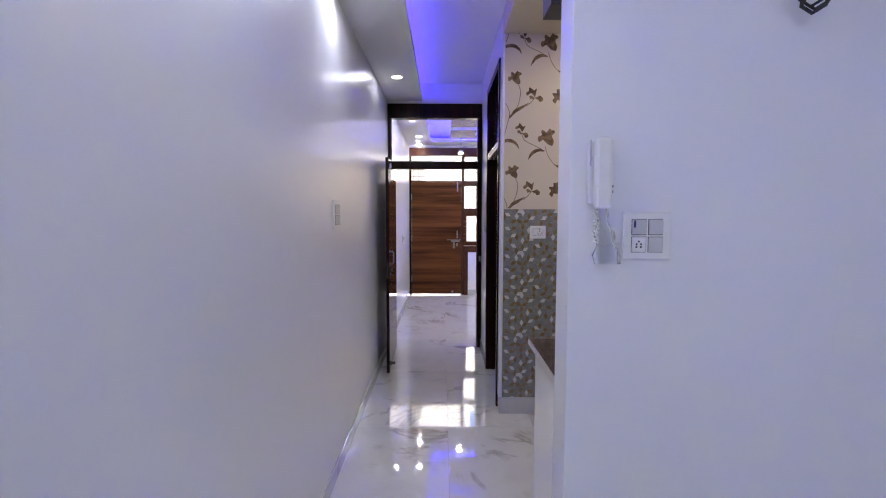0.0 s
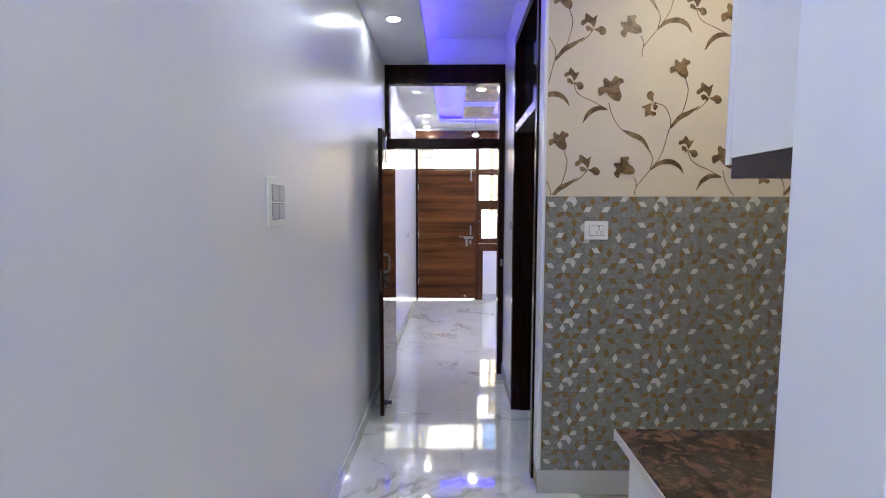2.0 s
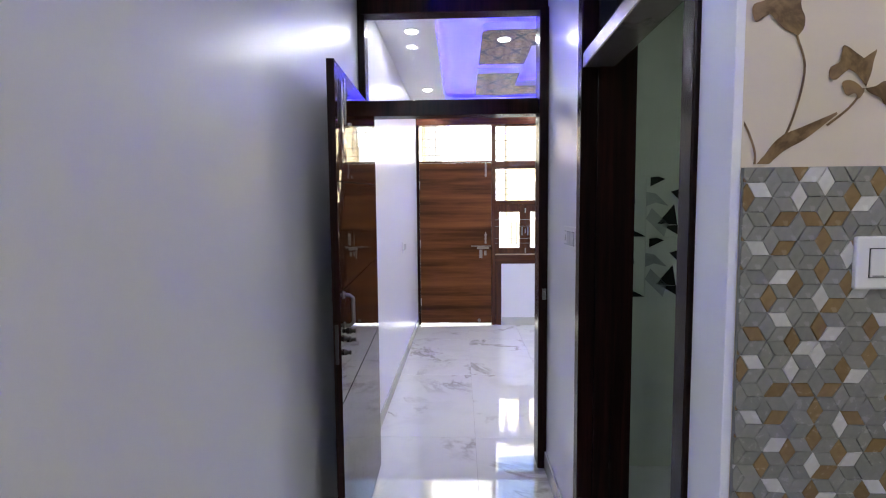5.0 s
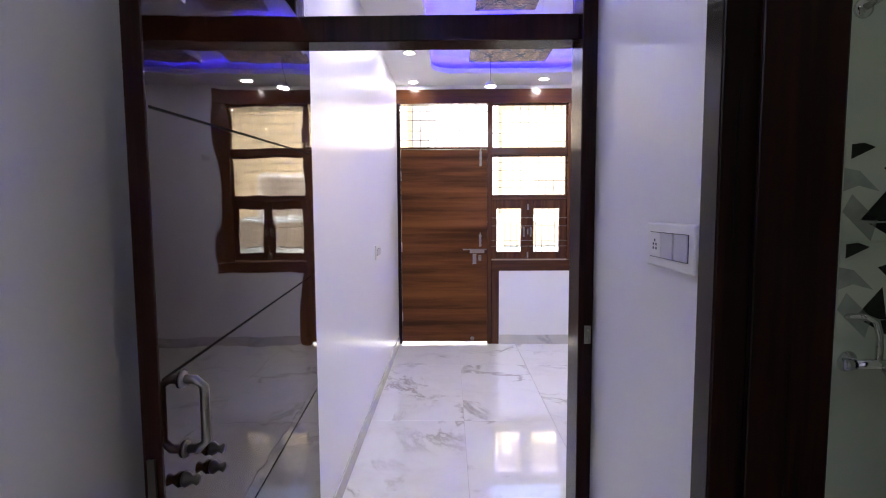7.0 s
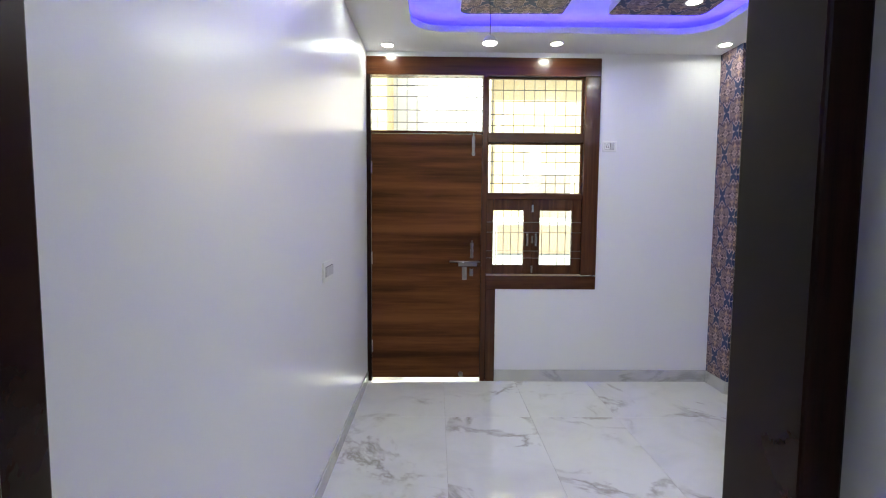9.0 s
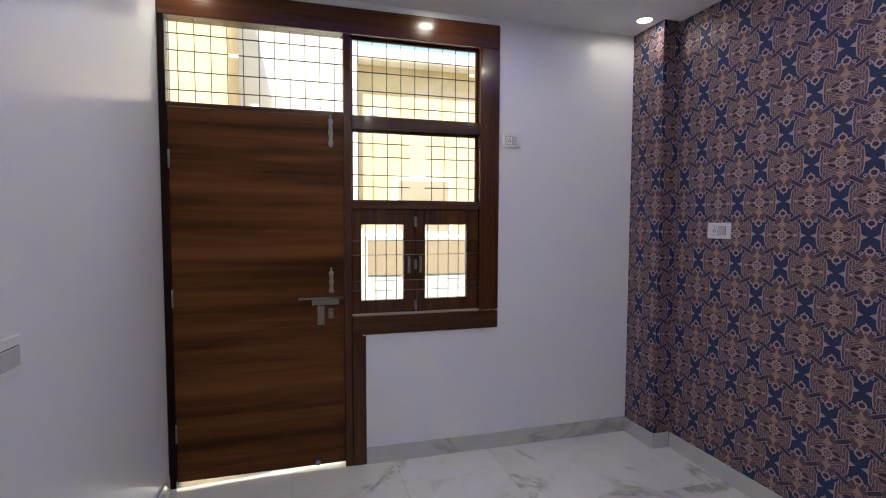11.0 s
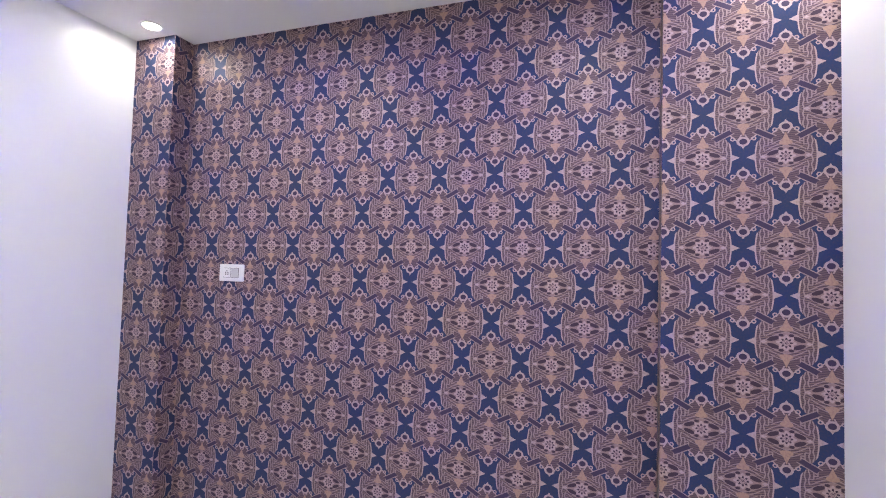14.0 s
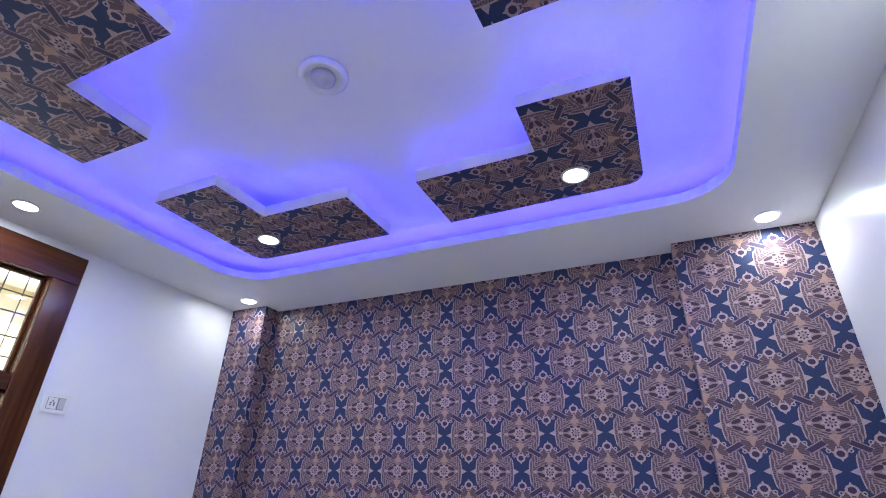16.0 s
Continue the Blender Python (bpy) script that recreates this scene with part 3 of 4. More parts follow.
def grille(xs, zs, spans, z0, z1, y):
    """Iron bars: uprights at xs, level bars at zs over each span."""
    for x in xs:
        part("grille_bar", tube([(x, y + 0.007, z0), (x, y + 0.007, z1)], 0.0027, sides=6), BLACKIRON, win)
    for z in zs:
        for xa, xb in spans:
            part("grille_bar", tube([(xa, y, z), (xb, y, z)], 0.0033, sides=6), BLACKIRON, win)


def spread(a, b, n):
    return [a + (b - a) * (k + 0.5) / n for k in range(n)]


grille(spread(0.81, 1.595, 9), (2.16, 2.25, 2.36, 2.45), ((0.807, 1.599),), 2.087, 2.543, F0 + 0.085)
grille(spread(0.81, 1.165, 4) + spread(1.27, 1.595, 4), (1.68, 1.75, 1.86, 1.94), ((0.807, 1.17), (1.265, 1.599)), 1.59, 2.01, F0 + 0.085)
grille(spread(-0.153, 0.76, 11), (2.18, 2.28, 2.39, 2.48), ((-0.1535, 0.761),), 2.102, 2.543, F0 + 0.085)
for z in (1.055, 1.115, 1.27, 1.355):
    part("grille_bar", tube([(0.807, F0 + 0.012, z), (1.599, F0 + 0.012, z)], 0.0018, sides=6), DOORSTEEL, win)
grille(spread(0.862, 1.118, 4) + spread(1.253, 1.522, 4), (), (), 0.92, 1.543, F0 + 0.085)

# ---- doorway between passage and room, its leaf swung back along the passage wall ----
D0, D1 = Y_END - 0.158, Y_END - 0.06
dr = thing("door_2", (0.34, Y_END - 0.15, 0), "open dark gloss laminate door with a glazed transom", "door", kind="structure")
part("frame_jamb", bx(X0 + 0.001, D0, 0, -0.149, D1, 2.545, 0.004), DARKWOOD, dr)
part("frame_jamb", bx(0.800, D0 - 0.045, 0, 0.8495, D1, 2.545, 0.004), DARKWOOD, dr)
part("frame_head", bx(X0 + 0.001, D0 - 0.001, 2.5455, 0.868, D1, 2.705, 0.004), DARKWOOD, dr)
part("frame_rail", bx(-0.1485, D0, 1.995, 0.7995, D1, 2.08, 0.004), DARKWOOD, dr)
g = part("transom_pane", bx(-0.1485, D0 + 0.07, 2.08, 0.7995, D0 + 0.076, 2.5455), GLASS, dr, "clear transom pane")
g.visible_shadow = False
LX = -0.075
leaf2 = part("door_leaf", bx(LX - 0.027, 4.872, 0.012, LX, 5.805, 2.012, 0.002), GLOSS, dr, "mirror-gloss brown laminate door leaf")
part("leaf_edge", bx(LX - 0.028, 4.868, 0.012, LX + 0.001, 4.8715, 2.012, 0.001), DARKWOOD, leaf2)
for (ya, za), (yb, zb) in (((4.88, 1.578), (5.79, 1.615)), ((4.88, 1.168), (5.79, 1.215)), ((4.88, 0.745), (5.79, 0.815))):
    t = bmesh.new()
    q = [t.verts.new((LX + 0.0006, y, z)) for y, z in ((ya, za - 0.0022), (yb, zb - 0.0022), (yb, zb + 0.0022), (ya, za + 0.0022))]
    t.faces.new(q)
    part("inlay_line", t, INLAY, leaf2, "thin dark inlay line")
t = bmesh.new()
tube([(LX, 4.935, 1.150), (LX + 0.022, 4.935, 1.150), (LX + 0.036, 4.935, 1.138), (LX + 0.036, 4.935, 1.045), (LX + 0.022, 4.935, 1.032), (LX, 4.935, 1.032)], 0.0075, t)
for z in (1.150, 1.032):
    lathe([(0.014, 0.0), (0.014, 0.004), (0.009, 0.006)], (LX, 4.935, z), "x", 16, t)
part("handle", t, DOORSTEEL, leaf2, "brushed steel pull handle")
for k, (y, z) in enumerate(((4.925, 0.985), (5.02, 0.99), (5.02, 0.955), (4.925, 0.93))):
    part("latch_knob", lathe([(0.011, 0.0), (0.013, 0.006), (0.006, 0.016), (0.010, 0.024), (0.004, 0.027)], (LX, y, z), "x", 14), BLACKIRON, leaf2)
t = bx(LX, 4.97, 1.77, LX + 0.004, 4.994, 1.96, 0.001)
tube([(LX + 0.012, 4.982, 1.80), (LX + 0.012, 4.982, 1.97)], 0.005, t)
tube([(LX + 0.012, 4.982, 1.80), (LX + 0.035, 4.982, 1.80)], 0.005, t)
part("tower_bolt", t, STEEL, leaf2)
t = lathe([(0.018, 0.0), (0.020, 0.008), (0.012, 0.030), (0.016, 0.048), (0.008, 0.05)], (LX, 4.90, 0.10), "x", 16)
part("door_stop", t, BLACKIRON, leaf2)
t = bx(LX - 0.020, 4.862, 0.90, LX - 0.008, 4.8675, 1.05, 0.001)
part("lock_plate", t, BLACKIRON, leaf2)
pin = Vector((LX, 4.872, 0)) - dr.location
leaf2.matrix_basis = Matrix.Translation(pin) @ Matrix.Rotation(radians(1.3), 4, "Z") @ Matrix.Translation(-pin)
t = bx(0.820, D0 - 0.049, 0.972, 0.842, D0 - 0.0452, 1.034, 0.001)
tube([(0.831, D0 - 0.049, 0.988), (0.831, D0 - 0.062, 0.990), (0.831, D0 - 0.062, 1.016), (0.831, D0 - 0.049, 1.018)], 0.004, t)
part("strike_plate", t, DOORSTEEL, dr)

# ---- bathroom doorway ----
db = thing("door_3", (0.93, 4.57, 0), "dark polished frame of the open bathroom doorway", "door", kind="structure")
part("frame_jamb", bx(XC - 0.014, 4.113, 0, 1.043, 4.170, 2.66, 0.004), DARKWOOD, db)
part("frame_jamb", bx(XC - 0.014, 5.028, 0, 1.043, 5.090, 2.66, 0.004), DARKWOOD, db)
part("frame_stop", bx(0.895, 5.014, 0, 1.043, 5.0275, 2.66, 0.004), DARKWOOD, db)
part("frame_head", bx(XC - 0.014, 4.1705, 2.60, 1.043, 5.0275, 2.66, 0.004), DARKWOOD, db)
# the rail's glossy reflection is put into its colour, pale and half metallic
part("frame_rail", bx(XC - 0.010, 4.1705, 2.005, 0.96, 5.0275, 2.06, 0.004), plain("sheen_painted_rail", (0.35, 0.30, 0.28), 0.25, 0.6), db, "polished rail under the vent, its sheen painted pale")
g = part("vent_pane", bx(0.90, 4.1705, 2.06, 0.905, 5.0275, 2.60), DARKGLASS, db)


# ---- switches and sockets ----
def plate(name, at, n, u, w, h, modules, label, toward):
    """A wall plate w by h with modules (kind, u0, v0, u1, v1); toward: the axis its face looks along."""
    ob = thing(name, at, label, "switch" if "switch" in name else "socket")
    ax, ay, az = at

    def box(u0, v0, d0, u1, v1, d1, bev):
        if toward == "-y":
            return bx(ax + u0, ay - d1, az + v0, ax + u1, ay - d0, az + v1, bev)
        if toward == "+x":
            return bx(ax + d0, ay + u0, az + v0, ax + d1, ay + u1, az + v1, bev)
        return bx(ax - d1, ay + u0, az + v0, ax - d0, ay + u1, az + v1, bev)

    part("cover_plate", box(-w / 2, -h / 2, 0.0, w / 2, h / 2, 0.011, 0.004), PLASTIC, ob)
    for kind, u0, v0, u1, v1 in modules:
        part("shadow_gap", box(u0, v0, 0.0105, u1, v1, 0.0115, 0.0), GAP, ob)
        mat = PLASTIC_GREY if kind in "sd" else PLASTIC
        key = part("rocker" if kind in "sd" else "blank_cover" if kind == "b" else "socket_face", box(u0 + 0.0015, v0 + 0.0015, 0.0115, u1 - 0.0015, v1 - 0.0015, 0.0155 if kind in "sd" else 0.0135, 0.0015), mat, ob)
        cu, cv = (u0 + u1) / 2, (v0 + v1) / 2
        if kind == "c":
            for du, dv, h in ((0.012, 0.0177, 0.0034), (0.012, 0.0044, 0.0028), (-0.0005, -0.007, 0.0028), (0.0245, -0.007, 0.0028), (0.003, -0.0155, 0.0022), (0.0215, -0.0155, 0.0022)):
                part("pin_hole", box(cu + du - h, cv + dv - h, 0.0136, cu + du + h, cv + dv + h, 0.0140, 0.0), GAP, key)
            part("mark", box(u0 + 0.005, v0 + 0.003, 0.0136, u0 + 0.024, v0 + 0.0045, 0.0140, 0.0), GAP, key)
        if kind == "k":
            for du, dv in ((0, 0.010), (-0.007, 0.001), (0.007, 0.001), (-0.0075, -0.008), (0.0075, -0.008)):
                part("pin_hole", box(cu + du - 0.0030, cv + dv - 0.0030, 0.0136, cu + du + 0.0030, cv + dv + 0.0030, 0.0140, 0.0), GAP, key)
        if kind == "d":
            part("mark", box(u0 + 0.006, cv - 0.002, 0.0156, u0 + 0.013, v1 - 0.004, 0.0160, 0.0), BLUEMARK, key)
    return ob


M = 0.046
plate("wall_switch", (1.0905, 2.0195, 1.4325), 4, "x", 0.160, 0.155,
      (("d", -0.052, 0.003, -0.003, 0.055), ("s", 0.003, 0.003, 0.052, 0.055), ("k", -0.052, -0.055, -0.003, -0.003), ("s", 0.003, -0.055, 0.052, -0.003)),
      "white four-module switch plate with a five-pin socket", "-y")
plate("wall_switch", (X0 + 0.0005, 3.172, 1.496), 4, "y", 0.165, 0.165,
      (("s", -0.055, 0.003, -0.003, 0.057), ("s", 0.003, 0.003, 0.055, 0.057), ("s", -0.055, -0.057, -0.003, -0.003), ("s", 0.003, -0.057, 0.055, -0.003)),
      "white square four-rocker switch plate on the white wall", "+x")
plate("wall_switch", (XC - 0.0005, 5.222, 1.345), 3, "y", 0.228, 0.100,
      (("s", -0.092, -0.029, -0.033, 0.029), ("s", -0.030, -0.029, 0.030, 0.029), ("k", 0.033, -0.029, 0.092, 0.029)),
      "white switch plate with two rockers and a socket", "-x")
plate("wall_socket", (1.1155, 3.9835, 1.3685), 1, "x", 0.117, 0.093,
      (("c", -0.037, -0.026, 0.037, 0.026),),
      "white socket with switch on the mosaic wall", "-y")
plate("wall_switch", (X0 + 0.0005, 7.842, 1.122), 2, "y", 0.215, 0.108,
      (("s", -0.078, -0.027, 0.000, 0.027), ("s", 0.002, -0.027, 0.092, 0.027)),
      "white two-rocker switch plate low on the white wall", "+x")
plate("wall_socket", (X1 - 0.0005, 8.686, 1.425), 2, "y", 0.160, 0.092,
      (("s", -0.050, -0.026, -0.002, 0.026), ("k", 0.002, -0.026, 0.050, 0.026)),
      "white socket plate on the damask wallpaper", "-x")
plate("wall_socket", (1.810, Y_FRONT - 0.0005, 1.985), 2, "x", 0.118, 0.085,
      (("k", -0.040, -0.026, 0.004, 0.026), ("s", 0.006, -0.026, 0.038, 0.026)),
      "white socket beside the window frame", "-y")

# ---- intercom ----
ic = thing("intercom_phone", (0.935, 2.0195, 1.63), "white wall intercom handset in clear plastic wrap", "intercom")
part("cradle", bx(0.900, 1.996, 1.535, 0.970, 2.0195, 1.735, 0.006), PLASTIC, ic)
t = bx(0.912, 1.966, 1.520, 0.972, 1.995, 1.748, 0.013)
part("handset", t, PLASTIC, ic)
for z in (1.592, 1.575):
    part("button", bx(0.9715, 1.974, z - 0.004, 0.9735, 1.982, z + 0.004, 0.0005), GAP, ic)
part("seam", bx(0.9025, 1.994, 1.66, 0.9075, 1.9975, 1.742, 0.001), PLASTIC_GREY, ic)
pts = [(0.93 + 0.007 * math.cos(k * 0.9), 2.004 + 0.007 * math.sin(k * 0.9), 1.52 - k * 0.0016) for k in range(70)]
cord = part("coiled_cord", tube(pts, 0.0028, sides=6), PLASTIC, ic)
t = tube([(0.935, 2.006, 1.415), (0.955, 2.008, 1.40), (0.985, 2.012, 1.405), (1.018, 2.015, 1.41)], 0.0022, sides=6)
part("cable", t, PLASTIC, ic)
t = bmesh.new()
rows = []
for i in range(14):
    f = i / 13
    w = 0.012 + 0.036 * f + 0.004 * math.sin(f * 17)
    row = []
    for k in range(16):
        a = k / 16 * math.tau
        n = 1 + 0.22 * noise.noise(Vector((math.cos(a) * 2, math.sin(a) * 2, f * 5)))
        row.append(t.verts.new((0.945 + math.cos(a) * w * n + 0.024 * f, 2.000 + math.sin(a) * 0.014 * n, 1.53 - 0.19 * f)))
    rows.append(row)
for a, c in zip(rows, rows[1:]):
    for k in range(16):
        t.faces.new((a[k], a[(k + 1) % 16], c[(k + 1) % 16], c[k])).smooth = True
part("plastic_wrap", t, WRAP, ic, "crumpled clear plastic wrap")
ic.location.x -= 0.010

cab = thing("cable_bundle", (1.60, 1.99, 2.3), "loose black cables hanging from the wall", "cable")
for dx, dz, r in ((0.0, 0.0, 0.006), (0.008, 0.012, 0.005), (-0.006, 0.02, 0.005)):
    p = [(1.70 + dx, 2.018, 2.42), (1.66 + dx, 1.985, 2.27 + dz), (1.61 + dx, 1.975, 2.155 + dz), (1.565 + dx, 1.97, 2.128 + dz), (1.535 + dx, 1.975, 2.15 + dz), (1.545 + dx, 1.985, 2.21 + dz), (1.60 + dx, 2.018, 2.31)]
    part("cable", tube(p, r, sides=8), WIRE, cab)

# ---- kitchen ----
ct = tagged(part("countertop", bx(0.866, 2.187, 0.830, 2.395, 2.885, 0.860, 0.004), GRANITE), "polished brown granite kitchen worktop", "worktop")
part("edge_strip", bx(0.8615, 2.187, 0.832, 0.8655, 2.885, 0.858, 0.001), plain("pale_stone_edge", (0.55, 0.50, 0.44), 0.3), ct, "pale polished stone edge")
cb = thing("base_cabinet", (1.6, 2.5, 0), "white laminate kitchen base cabinet under the granite", "cabinet")
part("side_panel", bx(0.890, 2.187, 0.0, 0.908, 2.835, 0.829, 0.001), LAMINATE, cb)
part("body", bx(0.9085, 2.187, 0.08, 2.39, 2.815, 0.829, 0.001), LAMINATE, cb)
part("plinth", bx(0.9085, 2.187, 0.0, 2.39, 2.76, 0.079), DARKBOX, cb)
for k in range(3):
    d = part("door", bx(0.910 + k * 0.494, 2.8155, 0.085, 0.910 + k * 0.494 + 0.490, 2.8345, 0.826, 0.002), LAMINATE, cb)
    part("handle", tube([(1.3 + k * 0.494, 2.834, 0.7), (1.3 + k * 0.494, 2.86, 0.7), (1.3 + k * 0.494, 2.86, 0.6), (1.3 + k * 0.494, 2.834, 0.6)], 0.005), STEEL, d)
wc = thing("wall_cabinet", (1.6, 2.35, 1.57), "white laminate wall cabinet with a dark underside", "cabinet")
part("body", bx(0.926, 2.187, 1.572, 2.39, 2.485, 2.235, 0.001), LAMINATE, wc)
part("light_pelmet", bx(0.929, 2.190, 1.534, 2.385, 2.4845, 1.5715), DARKBOX, wc, "dark underside panel")
for k in range(3):
    part("door", bx(0.926 + k * 0.488, 2.4855, 1.560, 0.926 + k * 0.488 + 0.485, 2.503, 2.235, 0.001), LAMINATE, wc)
tagged(part("fuse_box", bx(0.80, 2.187, 2.245, 1.30, 2.335, 2.70, 0.003), DARKBOX), "dark brown box high on the kitchen partition", "fuse box")

# ---- bathroom fittings ----
YB = 5.834
mx = thing("wall_mixer", (1.80, YB, 0.90), "chrome wall mixer tap with spout", "tap")
t = tube([(1.72, YB - 0.055, 0.905), (1.92, YB - 0.055, 0.905)], [0.018, 0.018])
for x in (1.74, 1.90):
    lathe([(0.030, 0), (0.030, -0.006), (0.014, -0.012), (0.013, -0.055)], (x, YB, 0.905), "y", 18, t)
part("body", t, CHROME, mx)
for x, s in ((1.715, -1), (1.925, 1)):
    part("handle", lathe([(0.016, 0), (0.022, s * 0.01), (0.024, s * 0.035), (0.012, s * 0.042)], (x, YB - 0.055, 0.905), "x", 16), CHROME, mx)
part("spout", tube([(1.82, YB - 0.06, 0.89), (1.83, YB - 0.10, 0.855), (1.85, YB - 0.15, 0.835), (1.86, YB - 0.19, 0.82), (1.862, YB - 0.195, 0.79)], [0.014, 0.013, 0.012, 0.012, 0.013]), CHROME, mx)
part("riser", tube([(1.80, YB - 0.055, 0.92), (1.80, YB - 0.055, 1.00), (1.785, YB - 0.055, 1.05), (1.755, YB - 0.05, 1.065), (1.73, YB - 0.02, 1.06), (1.725, YB, 1.055)], 0.011), CHROME, mx)
sh = thing("shower", (1.72, YB, 2.06), "chrome wall shower with bent arm", "shower")
part("flange", lathe([(0.032, 0), (0.030, -0.008), (0.014, -0.014)], (1.725, YB, 2.08), "y", 18), CHROME, sh)
part("arm", tube([(1.725, YB, 2.08), (1.74, YB - 0.10, 2.10), (1.78, YB - 0.20, 2.12), (1.82, YB - 0.27, 2.10), (1.84, YB - 0.30, 2.06)], 0.011), CHROME, sh)
part("head", lathe([(0.014, 0.03), (0.022, 0.015), (0.055, -0.01), (0.058, -0.022), (0.02, -0.024)], (1.845, YB - 0.31, 2.05), "z", 20), CHROME, sh)

# ---- ceiling features ----
def inside_of(poly, x, y):
    hit = False
    for (xa, ya), (xb, yb) in zip(poly, poly[1:] + poly[:1]):
        if (ya > y) != (yb > y) and x < xa + (y - ya) / (yb - ya) * (xb - xa):
            hit = not hit
    return hit


def ell(points, label, name="ceiling_patch"):
    ob = thing(name, (points[0][0], points[0][1], H_LOW), label, "ceiling panel", "papered panels under the tray ceiling")
    t = slab(points, H_LOW + 0.003, H_LOW + 0.055)
    part("plaster_edge", t, CEIL, ob)
    part("paper_face", slab(points, H_LOW, H_LOW + 0.0028), PAPER_TOP, ob, "copper damask paper")
    ring = points[:]
    cx, cy = sum(p[0] for p in ring) / len(ring), sum(p[1] for p in ring) / len(ring)
    for (xa, ya), (xb, yb) in zip(ring, ring[1:] + ring[:1]):
        d = Vector((xb - xa, yb - ya, 0))
        if d.length < 0.2:
            continue
        d.normalize()
        n = Vector((-d.y, d.x, 0))
        if not inside_of(points, (xa + xb) / 2 + n.x * 0.01, (ya + yb) / 2 + n.y * 0.01):
            n = -n
        p, q = Vector((xa, ya, 0)) + n * 0.045 + d * 0.06, Vector((xb, yb, 0)) + n * 0.045 - d * 0.06
        t = slab([tuple((p - n * 0.004).xy), tuple((q - n * 0.004).xy), tuple((q + n * 0.004).xy), tuple((p + n * 0.004).xy)], H_LOW + 0.0555, H_LOW + 0.062)
        part("led_strip", t, LED_A, ob, "violet LED strip on top of the panel")
    part("fixing_block", bx(sum(p[0] for p in points) / 6 - 0.06, sum(p[1] for p in points) / 6 - 0.06, H_LOW + 0.055, sum(p[0] for p in points) / 6 + 0.06, sum(p[1] for p in points) / 6 + 0.06, H_TOP), CEIL, ob)
    return ob


def corner_cut(pts, i, r=0.06, n=5):
    """The outline with corner i rounded."""
    p, a, c = Vector(pts[i]), Vector(pts[i - 1]), Vector(pts[(i + 1) % len(pts)])
    da, dc = (a - p).normalized(), (c - p).normalized()
    ctr = p + (da + dc) * r
    out = []
    for k in range(n + 1):
        t = k / n * math.pi / 2
        out.append(tuple(ctr - dc * r * math.cos(t) - da * r * math.sin(t)))
    return pts[:i] + out + pts[i + 1:]


PAPER_TOP = damask("damask_ceiling", "xy", 1.35, 7.6)
ell(corner_cut([(1.505, 8.55), (1.505, 8.205), (1.778, 8.205), (1.785, 7.768), (2.135, 7.768), (2.128, 8.55)], 5), "L-shaped damask papered panel below the tray ceiling")
ell(corner_cut([(1.797, 7.452), (2.140, 7.452), (2.125, 6.645), (1.558, 6.640), (1.552, 6.978), (1.792, 6.980)], 2), "L-shaped damask papered panel below the tray ceiling")
ell(corner_cut([(1.202, 8.55), (1.202, 8.194), (0.925, 8.194), (0.925, 7.735), (0.535, 7.735), (0.535, 8.57)], 5), "L-shaped damask papered panel below the tray ceiling")
ell(corner_cut([(0.925, 7.452), (0.535, 7.452), (0.535, 6.640), (1.235, 6.640), (1.235, 6.968), (0.925, 6.980)], 2), "L-shaped damask papered panel below the tray ceiling")
rose = thing("ceiling_rose", (1.30, 7.54, H_TOP), "round white plastic fan rose on the tray ceiling", "ceiling rose")
part("dish", lathe([(0.080, 0.0), (0.080, -0.010), (0.070, -0.018), (0.058, -0.017), (0.053, -0.008), (0.045, -0.008)], (1.30, 7.54, H_TOP), "z", 32), PLASTIC, rose)
part("hub", lathe([(0.040, -0.006), (0.040, -0.022), (0.029, -0.028), (0.017, -0.024), (0.015, -0.034), (0.005, -0.036)], (1.30, 7.54, H_TOP), "z", 24), PLASTIC_GREY, rose)


def lamp_at(x, y, z, power, color, r):
    """The light of one downlight: a small disc that shines downward."""
    l = new("downlight_lamp", bpy.data.lights.new("downlight_lamp", "AREA"))
    l.data.shape, l.data.size = "DISK", 2 * r - 0.004
    l.data.energy, l.data.color = LAMP_W * power, color
    l.location = (x, y, z)


def downlight(x, y, z, power=1.0, color=WARM_WHITE, r=0.042, label="round recessed white ceiling downlight, switched on"):
    ob = thing("downlight", (x, y, z), label, "downlight", "ceiling downlights")
    part("rim", lathe([(r + 0.011, -0.0005), (r + 0.010, -0.005), (r + 0.001, -0.006), (r, -0.002)], (x, y, z), "z", 28), PLASTIC, ob)
    part("lens", lathe([(r - 0.001, -0.0025), (r - 0.001, -0.0045)], (x, y, z), "z", 28), LAMP, ob)
    lamp_at(x, y, z - 0.009, power, color, r)
    return ob


for x, y, power in ((0.0, 9.18, 0.5), (1.30, 9.10, 0.9), (2.59, 9.08, 0.26), (2.60, 6.19, 0.42), (1.30, 6.18, 1.3)):
    downlight(x, y, H_LOW, power)
for y in (8.27, 6.62):
    downlight(0.035, y, H_LOW, 0.28)
for x, y in ((1.956, 8.337), (1.983, 6.877), (0.70, 6.82)):
    downlight(x, y, H_LOW, 1.35)
# the last three are unseen, added at like spacing to light the hall
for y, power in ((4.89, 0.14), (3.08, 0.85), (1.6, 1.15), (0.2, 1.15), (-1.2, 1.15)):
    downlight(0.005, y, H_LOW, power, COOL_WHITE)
# four unseen downlights, added to light the hall
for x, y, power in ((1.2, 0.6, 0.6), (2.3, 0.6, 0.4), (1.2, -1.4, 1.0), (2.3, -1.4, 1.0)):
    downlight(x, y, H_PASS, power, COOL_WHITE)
# unseen, added for the warm light in the kitchen
downlight(1.6, 3.3, 2.79, 1.7, (1.0, 0.88, 0.66))
